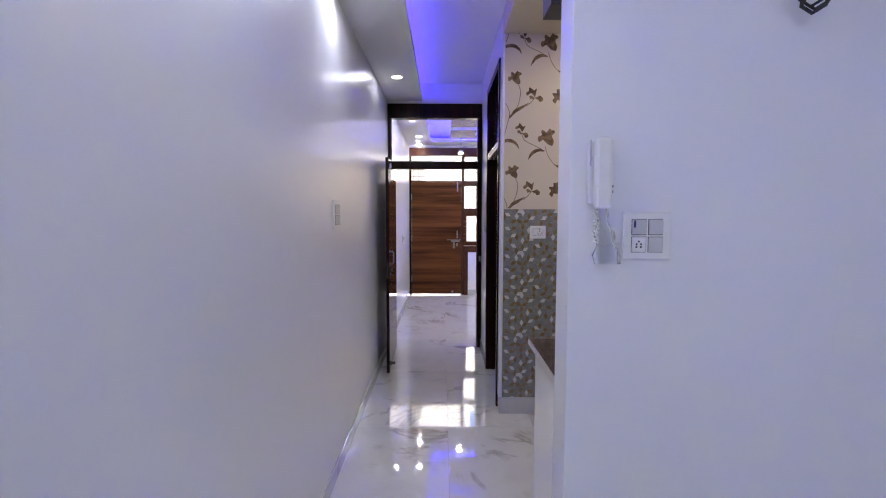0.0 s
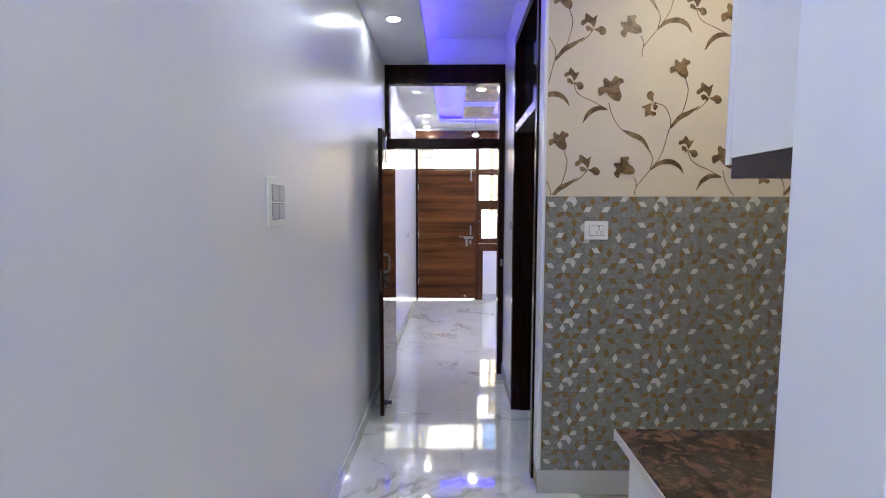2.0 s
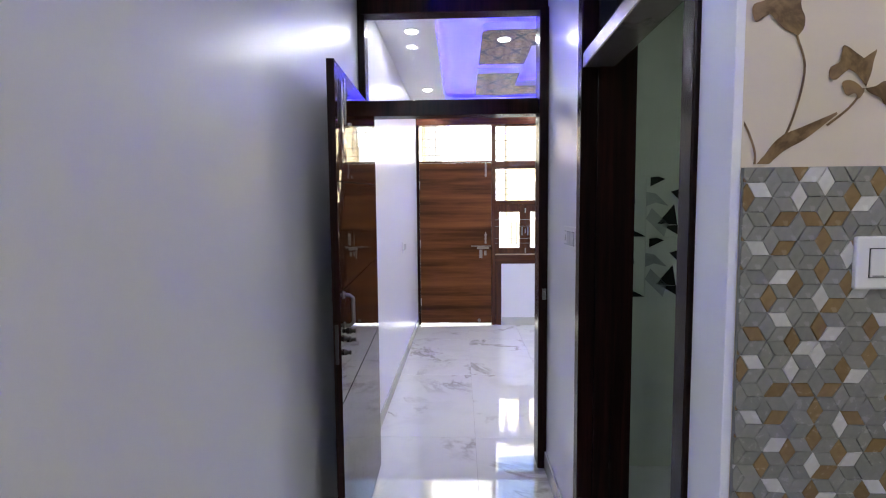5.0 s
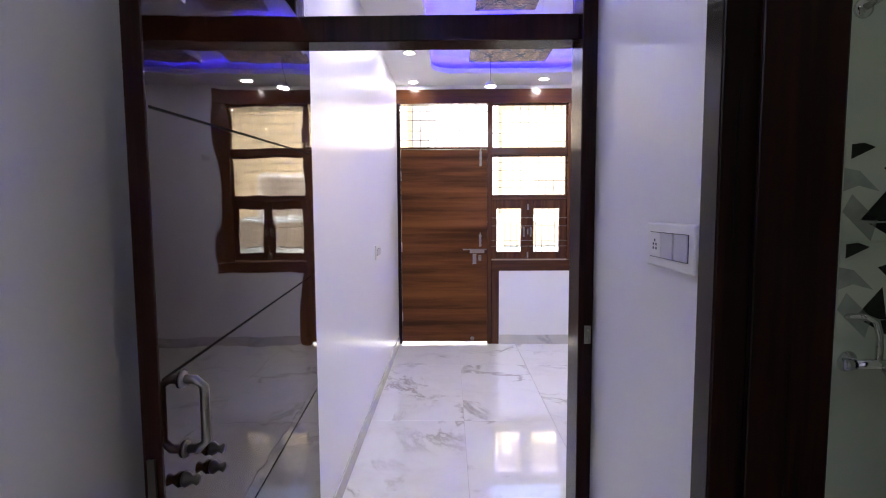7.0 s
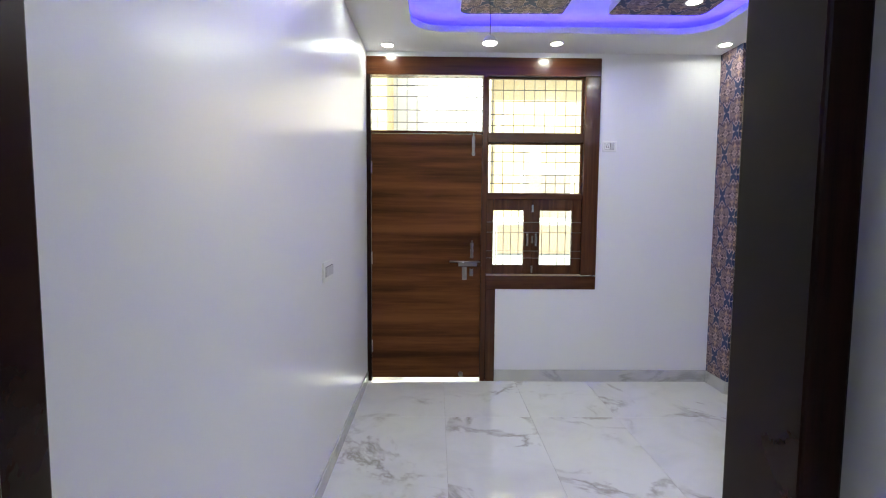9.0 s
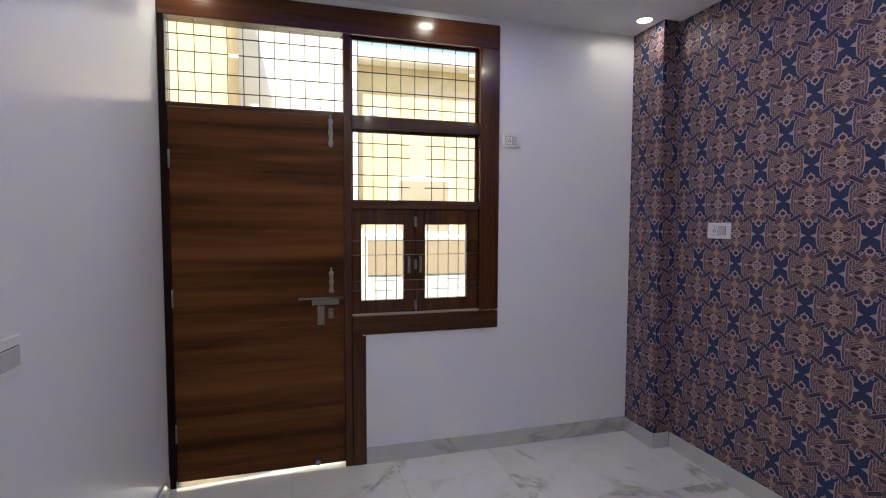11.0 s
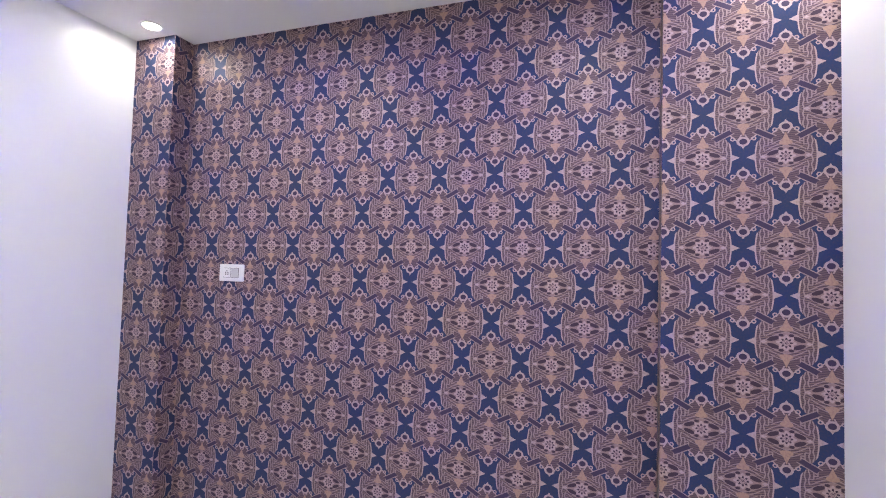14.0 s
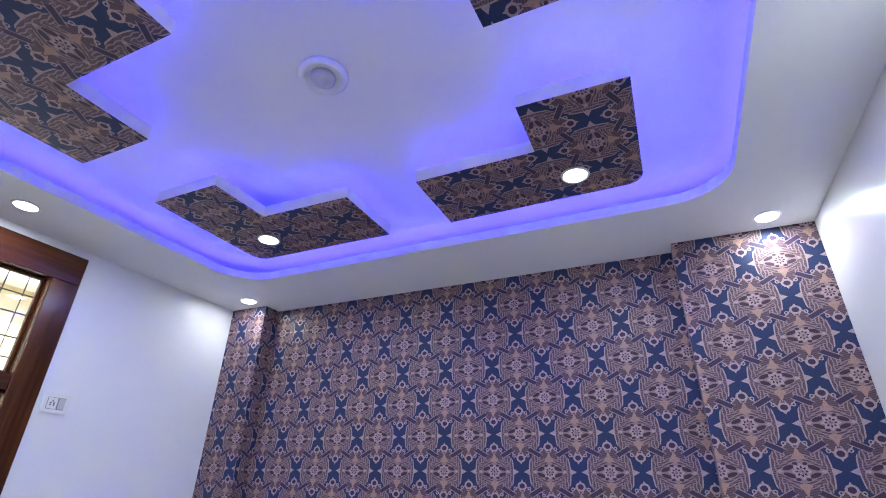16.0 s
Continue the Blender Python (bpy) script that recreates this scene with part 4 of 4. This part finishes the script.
# unseen, added for the dim greenish light in the bathroom
downlight(1.55, 4.8, 2.6, 0.09, (0.62, 1.0, 0.58))
# one downlight has come out of its panel and hangs on its wire
ob = thing("hanging_downlight", (0.71, 8.35, 2.47), "small downlight hanging out of its panel on a thin wire", "downlight")
part("wire", tube([(0.705, 8.35, H_LOW), (0.712, 8.352, 2.62), (0.71, 8.35, 2.50)], 0.0022, sides=6), WIRE, ob)
part("housing", lathe([(0.020, 0.035), (0.034, 0.022), (0.040, 0.0), (0.050, -0.004), (0.050, -0.008)], (0.71, 8.35, 2.48), "z", 24), PLASTIC, ob)
part("lens", lathe([(0.040, -0.0085), (0.040, -0.011)], (0.71, 8.35, 2.48), "z", 24), LAMP, ob)
lamp_at(0.71, 8.35, 2.462, 1.2, WARM_WHITE, 0.04)

# ---- outside ----
structure("ground", bx(-40, Y_FRONT + 0.14, -0.35, 40, 90, -0.06), STREET, "sunlit concrete street", "ground")
structure("doorstep", bx(-1.5, Y_FRONT + 0.142, -0.06, 3.5, 10.2, 0.0, 0.004), plain("pale_doorstep", (0.6, 0.57, 0.5), 0.6), "pale stone doorstep outside", "doorstep")
# unseen slab added over the ceilings so that no sky light leaks in
structure("roof", bx(X0 - 0.15, -2.75, 3.0, 3.25, Y_FRONT + 0.35, 3.2), GROUT, "unseen flat slab added to keep sky light out", "roof")
YH = 14.2
HOUSE_PANE = plain("shuttered_pane", (0.34, 0.28, 0.20), 0.4)
house = thing("house", (0, YH, 0), "sunlit ochre plaster house across the street", "house")
b = bx(-9.0, YH, -0.06, -0.5, YH + 5, 5.4)
bx(1.3, YH, -0.06, 9.0, YH + 5, 3.9, bm=b)
part("wall", b, FACADE, house)
part("pillar", bx(0.95, YH - 0.35, -0.06, 1.32, YH + 0.2, 4.1, 0.01), FACADE_PALE, house)
# tall pale wall added to stand as glaring white where blue sky would show
part("wall", bx(-0.5, YH + 1.2, -0.06, 1.3, YH + 5, 8.0), FACADE_PALE, house)
# this eave reaches out to cover the strip of blue sky beside it
part("roof", bx(1.2, YH - 0.3, 3.9, 9.2, YH + 5, 4.1, 0.02), FACADE_PALE, house)
part("roof", bx(-9.2, YH - 0.3, 5.4, -0.4, YH + 5, 5.6, 0.02), FACADE_PALE, house)
for x0, z0 in ((1.9, 1.0), (3.6, 1.0), (-2.6, 1.0), (-2.6, 3.4)):
    w = part("window", bx(x0, YH - 0.04, z0, x0 + 1.0, YH + 0.01, z0 + 1.2, 0.01), FACADE_PALE, house)
    part("pane", bx(x0 + 0.08, YH - 0.05, z0 + 0.08, x0 + 0.92, YH - 0.041, z0 + 1.12), HOUSE_PANE, w)

car = thing("car", (1.9, 12.2, -0.06), "pale parked car on the street", "car")
t = bmesh.new()
prof = [(-1.9, 0.25), (1.9, 0.25), (1.95, 0.6), (1.8, 0.85), (0.9, 0.95), (0.35, 1.42), (-1.1, 1.45), (-1.75, 0.98), (-1.95, 0.85)]
sides = [[t.verts.new((1.9 + x, 12.2 + s, z - 0.06)) for x, z in prof] for s in (-0.8, 0.8)]
for k in range(len(prof)):
    j = (k + 1) % len(prof)
    t.faces.new((sides[0][k], sides[0][j], sides[1][j], sides[1][k]))
t.faces.new(sides[0])
t.faces.new(sides[1][::-1])
bmesh.ops.recalc_face_normals(t, faces=t.faces[:])
bmesh.ops.bevel(t, geom=t.edges[:], offset=0.06, segments=3, affect="EDGES")
part("body", t, CARPAINT, car)
part("side_window", slab([(1.15, 11.385), (2.5, 11.385), (2.5, 11.394), (1.15, 11.394)], 0.92, 1.28), HOUSE_PANE, car)
for x in (0.65, 3.1):
    wheel = part("wheel", lathe([(0.30, -0.1), (0.32, -0.06), (0.32, 0.06), (0.30, 0.1)], (x, 11.45, 0.26), "y", 24), RUBBER, car)
    part("rim", lathe([(0.20, -0.101), (0.17, -0.11), (0.05, -0.105)], (x, 11.45, 0.26), "y", 20), STEEL, wheel)

# ---- floral print on the kitchen wall ----
def ribbon(points, widths, y, bm):
    """A flat stroke of changing width on the wall."""
    pts = [Vector((p[0], 0, p[1])) for p in points]
    L, R = [], []
    for i, p in enumerate(pts):
        d = (pts[min(i + 1, len(pts) - 1)] - pts[max(i - 1, 0)]).normalized()
        n = Vector((-d.z, 0, d.x)) * widths[i] / 2
        L.append(bm.verts.new((p.x + n.x, y, p.z + n.z)))
        R.append(bm.verts.new((p.x - n.x, y, p.z - n.z)))
    for i in range(len(pts) - 1):
        bm.faces.new((L[i], L[i + 1], R[i + 1], R[i]))


def smooth(points, n=7):
    """Catmull-Rom through points."""
    P = [Vector(p) for p in points]
    P = [2 * P[0] - P[1]] + P + [2 * P[-1] - P[-2]]
    out = []
    for i in range(1, len(P) - 2):
        for k in range(n):
            t = k / n
            out.append(0.5 * (2 * P[i] + (P[i + 1] - P[i - 1]) * t + (2 * P[i - 1] - 5 * P[i] + 4 * P[i + 1] - P[i + 2]) * t * t + (3 * P[i] - P[i - 1] - 3 * P[i + 1] + P[i + 2]) * t ** 3))
    return out + [P[-2]]


TULIP = ((0.20, -0.50), (-0.02, -0.38), (-0.18, -0.20), (-0.26, -0.08), (-0.38, -0.06), (-0.52, -0.18), (-0.58, -0.02), (-0.54, 0.14), (-0.32, 0.20), (-0.32, 0.40), (-0.22, 0.50),
         (-0.02, 0.33), (0.16, 0.52), (0.30, 0.42), (0.44, 0.36), (0.46, 0.22), (0.30, 0.14), (0.28, -0.02), (0.33, -0.20), (0.30, -0.38))
FLAG = ((0.02, 0.0), (-0.12, 0.20), (-0.26, 0.28), (-0.38, 0.24), (-0.40, 0.14), (-0.50, 0.18), (-0.48, 0.32), (-0.34, 0.40), (-0.28, 0.62), (-0.06, 0.46), (0.04, 0.40), (0.18, 0.52), (0.13, 0.34), (0.10, 0.20))
LOBE = ((0.0, -0.02), (0.16, 0.0), (0.28, 0.06), (0.42, 0.02), (0.52, -0.14), (0.44, -0.28), (0.28, -0.28), (0.22, -0.18), (0.08, -0.10))
CURL = ((0.0, -0.06), (-0.10, 0.06), (-0.22, 0.12), (-0.32, 0.08), (-0.26, -0.10), (-0.14, -0.08), (-0.08, -0.16))
IRIS = (FLAG, LOBE, CURL)


def bloom(shape, x, z, size, turn, y, bm):
    c, s = math.cos(radians(turn)), math.sin(radians(turn))
    pts = smooth([*shape, shape[0]], 4)[:-1]
    vs = [bm.verts.new((x + size * (p[0] * c - p[1] * s), y, z + size * (p[0] * s + p[1] * c))) for p in pts]
    mid = bm.verts.new(sum((v.co for v in vs), Vector()) / len(vs))
    for i in range(len(vs)):
        bm.faces.new((mid, vs[i], vs[(i + 1) % len(vs)]))


STEMS = (((515, 700), (520, 650), (590, 560), (650, 470), (690, 330), (745, 265), (775, 150), (758, 80)),
         ((520, 655), (518, 620), (505, 595)),
         ((590, 560), (600, 490), (545, 405), (440, 350), (385, 280), (360, 205)),
         ((355, 240), (280, 200), (200, 160), (170, 100)),
         ((688, 340), (688, 290), (655, 225), (600, 207)),
         ((820, 248), (860, 215), (885, 180)))
LEAVES = (((590, 560), (640, 522), (700, 515), (745, 540), (768, 578)), ((440, 350), (490, 372), (545, 400), (592, 470)),
          ((355, 240), (300, 235), (255, 262), (225, 312)), ((690, 340), (735, 285), (780, 260), (838, 225)))
BLOOMS = (((TULIP,), 735, 32, 104, 6), ((TULIP,), 378, 138, 134, 8), ((TULIP,), 455, 548, 112, 40), (IRIS, 172, 96, 112, -12), (IRIS, 592, 208, 118, 128), (IRIS, 885, 178, 128, 4))


def sprig(ox, oz, y):
    k = 1 / 1089.0
    bm = bmesh.new()

    def at(p):
        return ox + (p[0] - 515) * k, oz - (p[1] - 700) * k
    for i, s in enumerate(STEMS):
        pts = smooth([at(p) for p in s])
        ribbon(pts, [0.0042] * len(pts), y - 0.00003 * i, bm)
    for i, s in enumerate(LEAVES):
        pts = smooth([at(p) for p in s])
        ribbon(pts, [0.003 + 0.022 * math.sin(math.pi * (0.08 + 0.9 * j / (len(pts) - 1))) ** 1.2 for j in range(len(pts))], y - 0.0003 - 0.00003 * i, bm)
    for i, (shapes, x, z, size, turn) in enumerate(BLOOMS):
        px, pz = at((x, z))
        for j, shape in enumerate(shapes):
            bloom(shape, px, pz, size * k, turn, y - 0.0006 - 0.00003 * (3 * i + j), bm)
    # nothing hangs over the paper's edges
    for co, no in (((0.867, 0, 0), (-1, 0, 0)), ((2.39, 0, 0), (1, 0, 0)), ((0, 0, 1.542), (0, 0, -1)), ((0, 0, 2.788), (0, 0, 1))):
        bmesh.ops.bisect_plane(bm, geom=bm.verts[:] + bm.edges[:] + bm.faces[:], plane_co=co, plane_no=no, clear_outer=True)
    return bm


kitchen_wall = bpy.data.objects["wall_kitchen_far"]
V1, V2 = Vector((-628, 375)) / 1089.0, Vector((615, 355)) / 1089.0
for i in range(-4, 5):
    for j in range(-4, 5):
        ox, oz = 1.304 + i * V1.x + j * V2.x, 1.536 - i * V1.y - j * V2.y
        if 0.2 < ox < 2.8 and 0.7 < oz < 3.0:
            bm = sprig(ox, oz, 3.9888)
            if len(bm.faces):
                part("printed_sprig", bm, PRINT, kitchen_wall, "brown tulip print")
            else:
                bm.free()

# ---- pieces: bathroom tiles, mosaic, floor tiles ----
bath_wall = bpy.data.objects["wall_bath_far"]


def flat_piece(name, pts, y0, y1, mat, parent):
    t = bmesh.new()
    f = t.faces.new([t.verts.new((x, y1, z)) for x, z in pts])
    g = bmesh.ops.extrude_face_region(t, geom=[f])
    for e in g["geom"]:
        if isinstance(e, bmesh.types.BMVert):
            e.co.y = y0
    bmesh.ops.recalc_face_normals(t, faces=t.faces[:])
    return part(name, t, mat, parent)


TW = 0.30
for row, z in enumerate((0.98, 1.315)):
    for k in range(4):
        x = 1.09 + k * TW
        part("tile", bx(x + 0.001, 5.8285, z + 0.001, x + TW - 0.001, 5.8345, z + 0.333, 0.001), BATH_TILE, bath_wall)
        for mat, pts in ((BATH_GREY, ((0.0, 0.10), (0.10, 0.0), (0.12, 0.07), (0.03, 0.16))), (BATH_BLACK, ((0.09, 0.06), (0.19, 0.0), (0.30, 0.0), (0.18, 0.065))),
                         (BATH_BLACK, ((0.06, 0.07), (0.15, 0.18), (0.17, 0.065))), (BATH_GREY, ((0.0, 0.17), (0.05, 0.19), (0.12, 0.17), (0.05, 0.24), (0.0, 0.25))),
                         (BATH_BLACK, ((0.13, 0.25), (0.23, 0.28), (0.24, 0.19), (0.22, 0.16))), (BATH_BLACK, ((0.02, 0.28), (0.06, 0.30), (0.10, 0.32), (0.06, 0.335), (0.02, 0.33)))):
            flat_piece("tile_inlay", [(x + a, z + c * 0.98 + 0.002) for a, c in pts], 5.8275, 5.8287, mat, bath_wall)

E_, HH = 0.0298, 0.0255
mosaic_bed = structure("mosaic_panel", bx(0.866, 3.9836, 0.126, 2.39, 3.9895, 1.536), MOSAIC_BED, "grey, ochre and white rhombic mosaic tiles on the kitchen wall", "tile panel")
KINDS = {"p": ((0, 0), (1, 0), (1.5, 1), (0.5, 1)), "q": ((0, 0), (1, 0), (0.5, 1), (-0.5, 1)), "v": ((0, 0), (0.5, 1), (0, 2), (-0.5, 1))}
meshes = {}
rng = random.Random(4)


def rhomb_mesh(kind, tilt, tone):
    key = (kind, tilt, tone)
    if key not in meshes:
        t = bmesh.new()
        pts = [Vector((a * E_, 0, c * HH)) for a, c in KINDS[kind]]
        mid = sum(pts, Vector()) / 4
        dx, dz = ((0, 0.05), (0.09, 0), (-0.09, 0), (0, 0.10), (0, -0.08))[tilt]
        lo, hi = [], []
        for p in pts:
            q = mid + (p - mid) * 0.995
            top = mid + (p - mid) * 0.96
            lo.append(t.verts.new((q.x, 0.0, q.z)))
            hi.append(t.verts.new((top.x, -0.0034 - dx * (top.x - mid.x) - dz * (top.z - mid.z), top.z)))
        t.faces.new(hi)
        for k in range(4):
            t.faces.new((lo[k], lo[(k + 1) % 4], hi[(k + 1) % 4], hi[k]))
        bmesh.ops.recalc_face_normals(t, faces=t.faces[:])
        me = bpy.data.meshes.new("mosaic_tile")
        t.to_mesh(me)
        t.free()
        me.materials.append(MOSAICS[tone])
        meshes[key] = me
    return meshes[key]


# six rhombs meet at each point of a triangular lattice; the print repeats with every 45 x 30 cm tile
REPEAT = {"v": "gooog ggogg owggg oogwg gogog gwwgg goggg ggogg ggggg woggo gwogg ogggg",
          "p": "gwggg ggggg goggw gwggg wgogg gggog ogggg ggggg ooggg gwwog gggog wgowg",
          "q": "ggggo gggoo wgwgg gggog ggggg ggggg ggggo goggw gggoo ogggg ggggg ggggw"}
spots = []
for i in range(17, 56):
    for j in range(2, 64):
        if (i + j) % 2:
            continue
        dx, dz = 1.5 * E_ * i + 0.75 * E_, HH * j + 0.2 * HH
        for kind, x, z in (("v", dx, dz), ("p", dx, dz), ("q", dx + 0.5 * E_, dz - HH)):
            tone = "gow".index(REPEAT[kind].split()[j % 12][i % 10 // 2])
            spots.append((kind, x, z, tone))


def clipped(poly):
    """The part of an outline that lies on the mosaic panel."""
    for axis, limit, sign in ((0, 0.8665, 1), (0, 2.3885, -1), (1, 0.1265, 1), (1, 1.5355, -1)):
        out = []
        for p, q in zip(poly, poly[1:] + poly[:1]):
            dp, dq = sign * (p[axis] - limit), sign * (q[axis] - limit)
            if dp >= 0:
                out.append(p)
            if dp * dq < 0:
                f = dp / (dp - dq)
                out.append((p[0] + (q[0] - p[0]) * f, p[1] + (q[1] - p[1]) * f))
        poly = out
        if len(poly) < 3:
            return []
    return poly


verts, faces, tones = [], [], []
count = 0
for kind, x, z, tone in spots:
    pts = [(x + a * E_, z + c * HH) for a, c in KINDS[kind]]
    if min(p[0] for p in pts) < 0.8662 or max(p[0] for p in pts) > 2.389 or min(p[1] for p in pts) < 0.1262 or max(p[1] for p in pts) > 1.5358:
        # a cut piece at the panel's edge
        cut = clipped([(sum(q[0] for q in pts) / 4 + (px - sum(q[0] for q in pts) / 4) * 0.95, sum(q[1] for q in pts) / 4 + (pz - sum(q[1] for q in pts) / 4) * 0.95) for px, pz in pts])
        if len(cut) > 2:
            n0, k = len(verts), len(cut)
            verts += [(px, 3.9836, pz) for px, pz in cut] + [(px, 3.9802, pz) for px, pz in cut]
            faces.append(tuple(range(n0 + k, n0 + 2 * k)))
            faces += [(n0 + i, n0 + (i + 1) % k, n0 + k + (i + 1) % k, n0 + k + i) for i in range(k)]
            tones += [tone] * (k + 1)
        continue
    if x < 1.32 and z > 1.22 and count < 300:
        ob = new("mosaic_tile", rhomb_mesh(kind, rng.randrange(5), tone))
        ob.location = (x, 3.9836, z)
        ob.parent = mosaic_bed
        count += 1
        continue
    me = rhomb_mesh(kind, rng.randrange(5), tone)
    n0 = len(verts)
    verts += [(v.co.x + x, v.co.y + 3.9836, v.co.z + z) for v in me.vertices]
    faces += [tuple(n0 + i for i in p.vertices) for p in me.polygons]
    tones += [tone] * len(me.polygons)
me = bpy.data.meshes.new("mosaic_rest")
me.from_pydata(verts, [], faces)
for m in MOSAICS:
    me.materials.append(m)
me.polygons.foreach_set("material_index", tones)
rest = new("mosaic_rest", me)
rest.parent = mosaic_bed
tagged(rest, "grey, ochre and white mosaic tiles further down", kind="stuff")

xs = [X0, 0.457, 1.062, 1.667, 2.272, 2.83]
ys = [-2.6, -1.085, 0.125, 1.335, 2.545, 3.755, 4.965, 6.175, 7.385, 8.595, Y_FRONT + 0.13]
for xa, xb in zip(xs, xs[1:]):
    for ya, yb in zip(ys, ys[1:]):
        if xa > 0.9 and 3.0 < ya < 4.9:
            continue
        floor_tile(xa, ya, xb, yb)
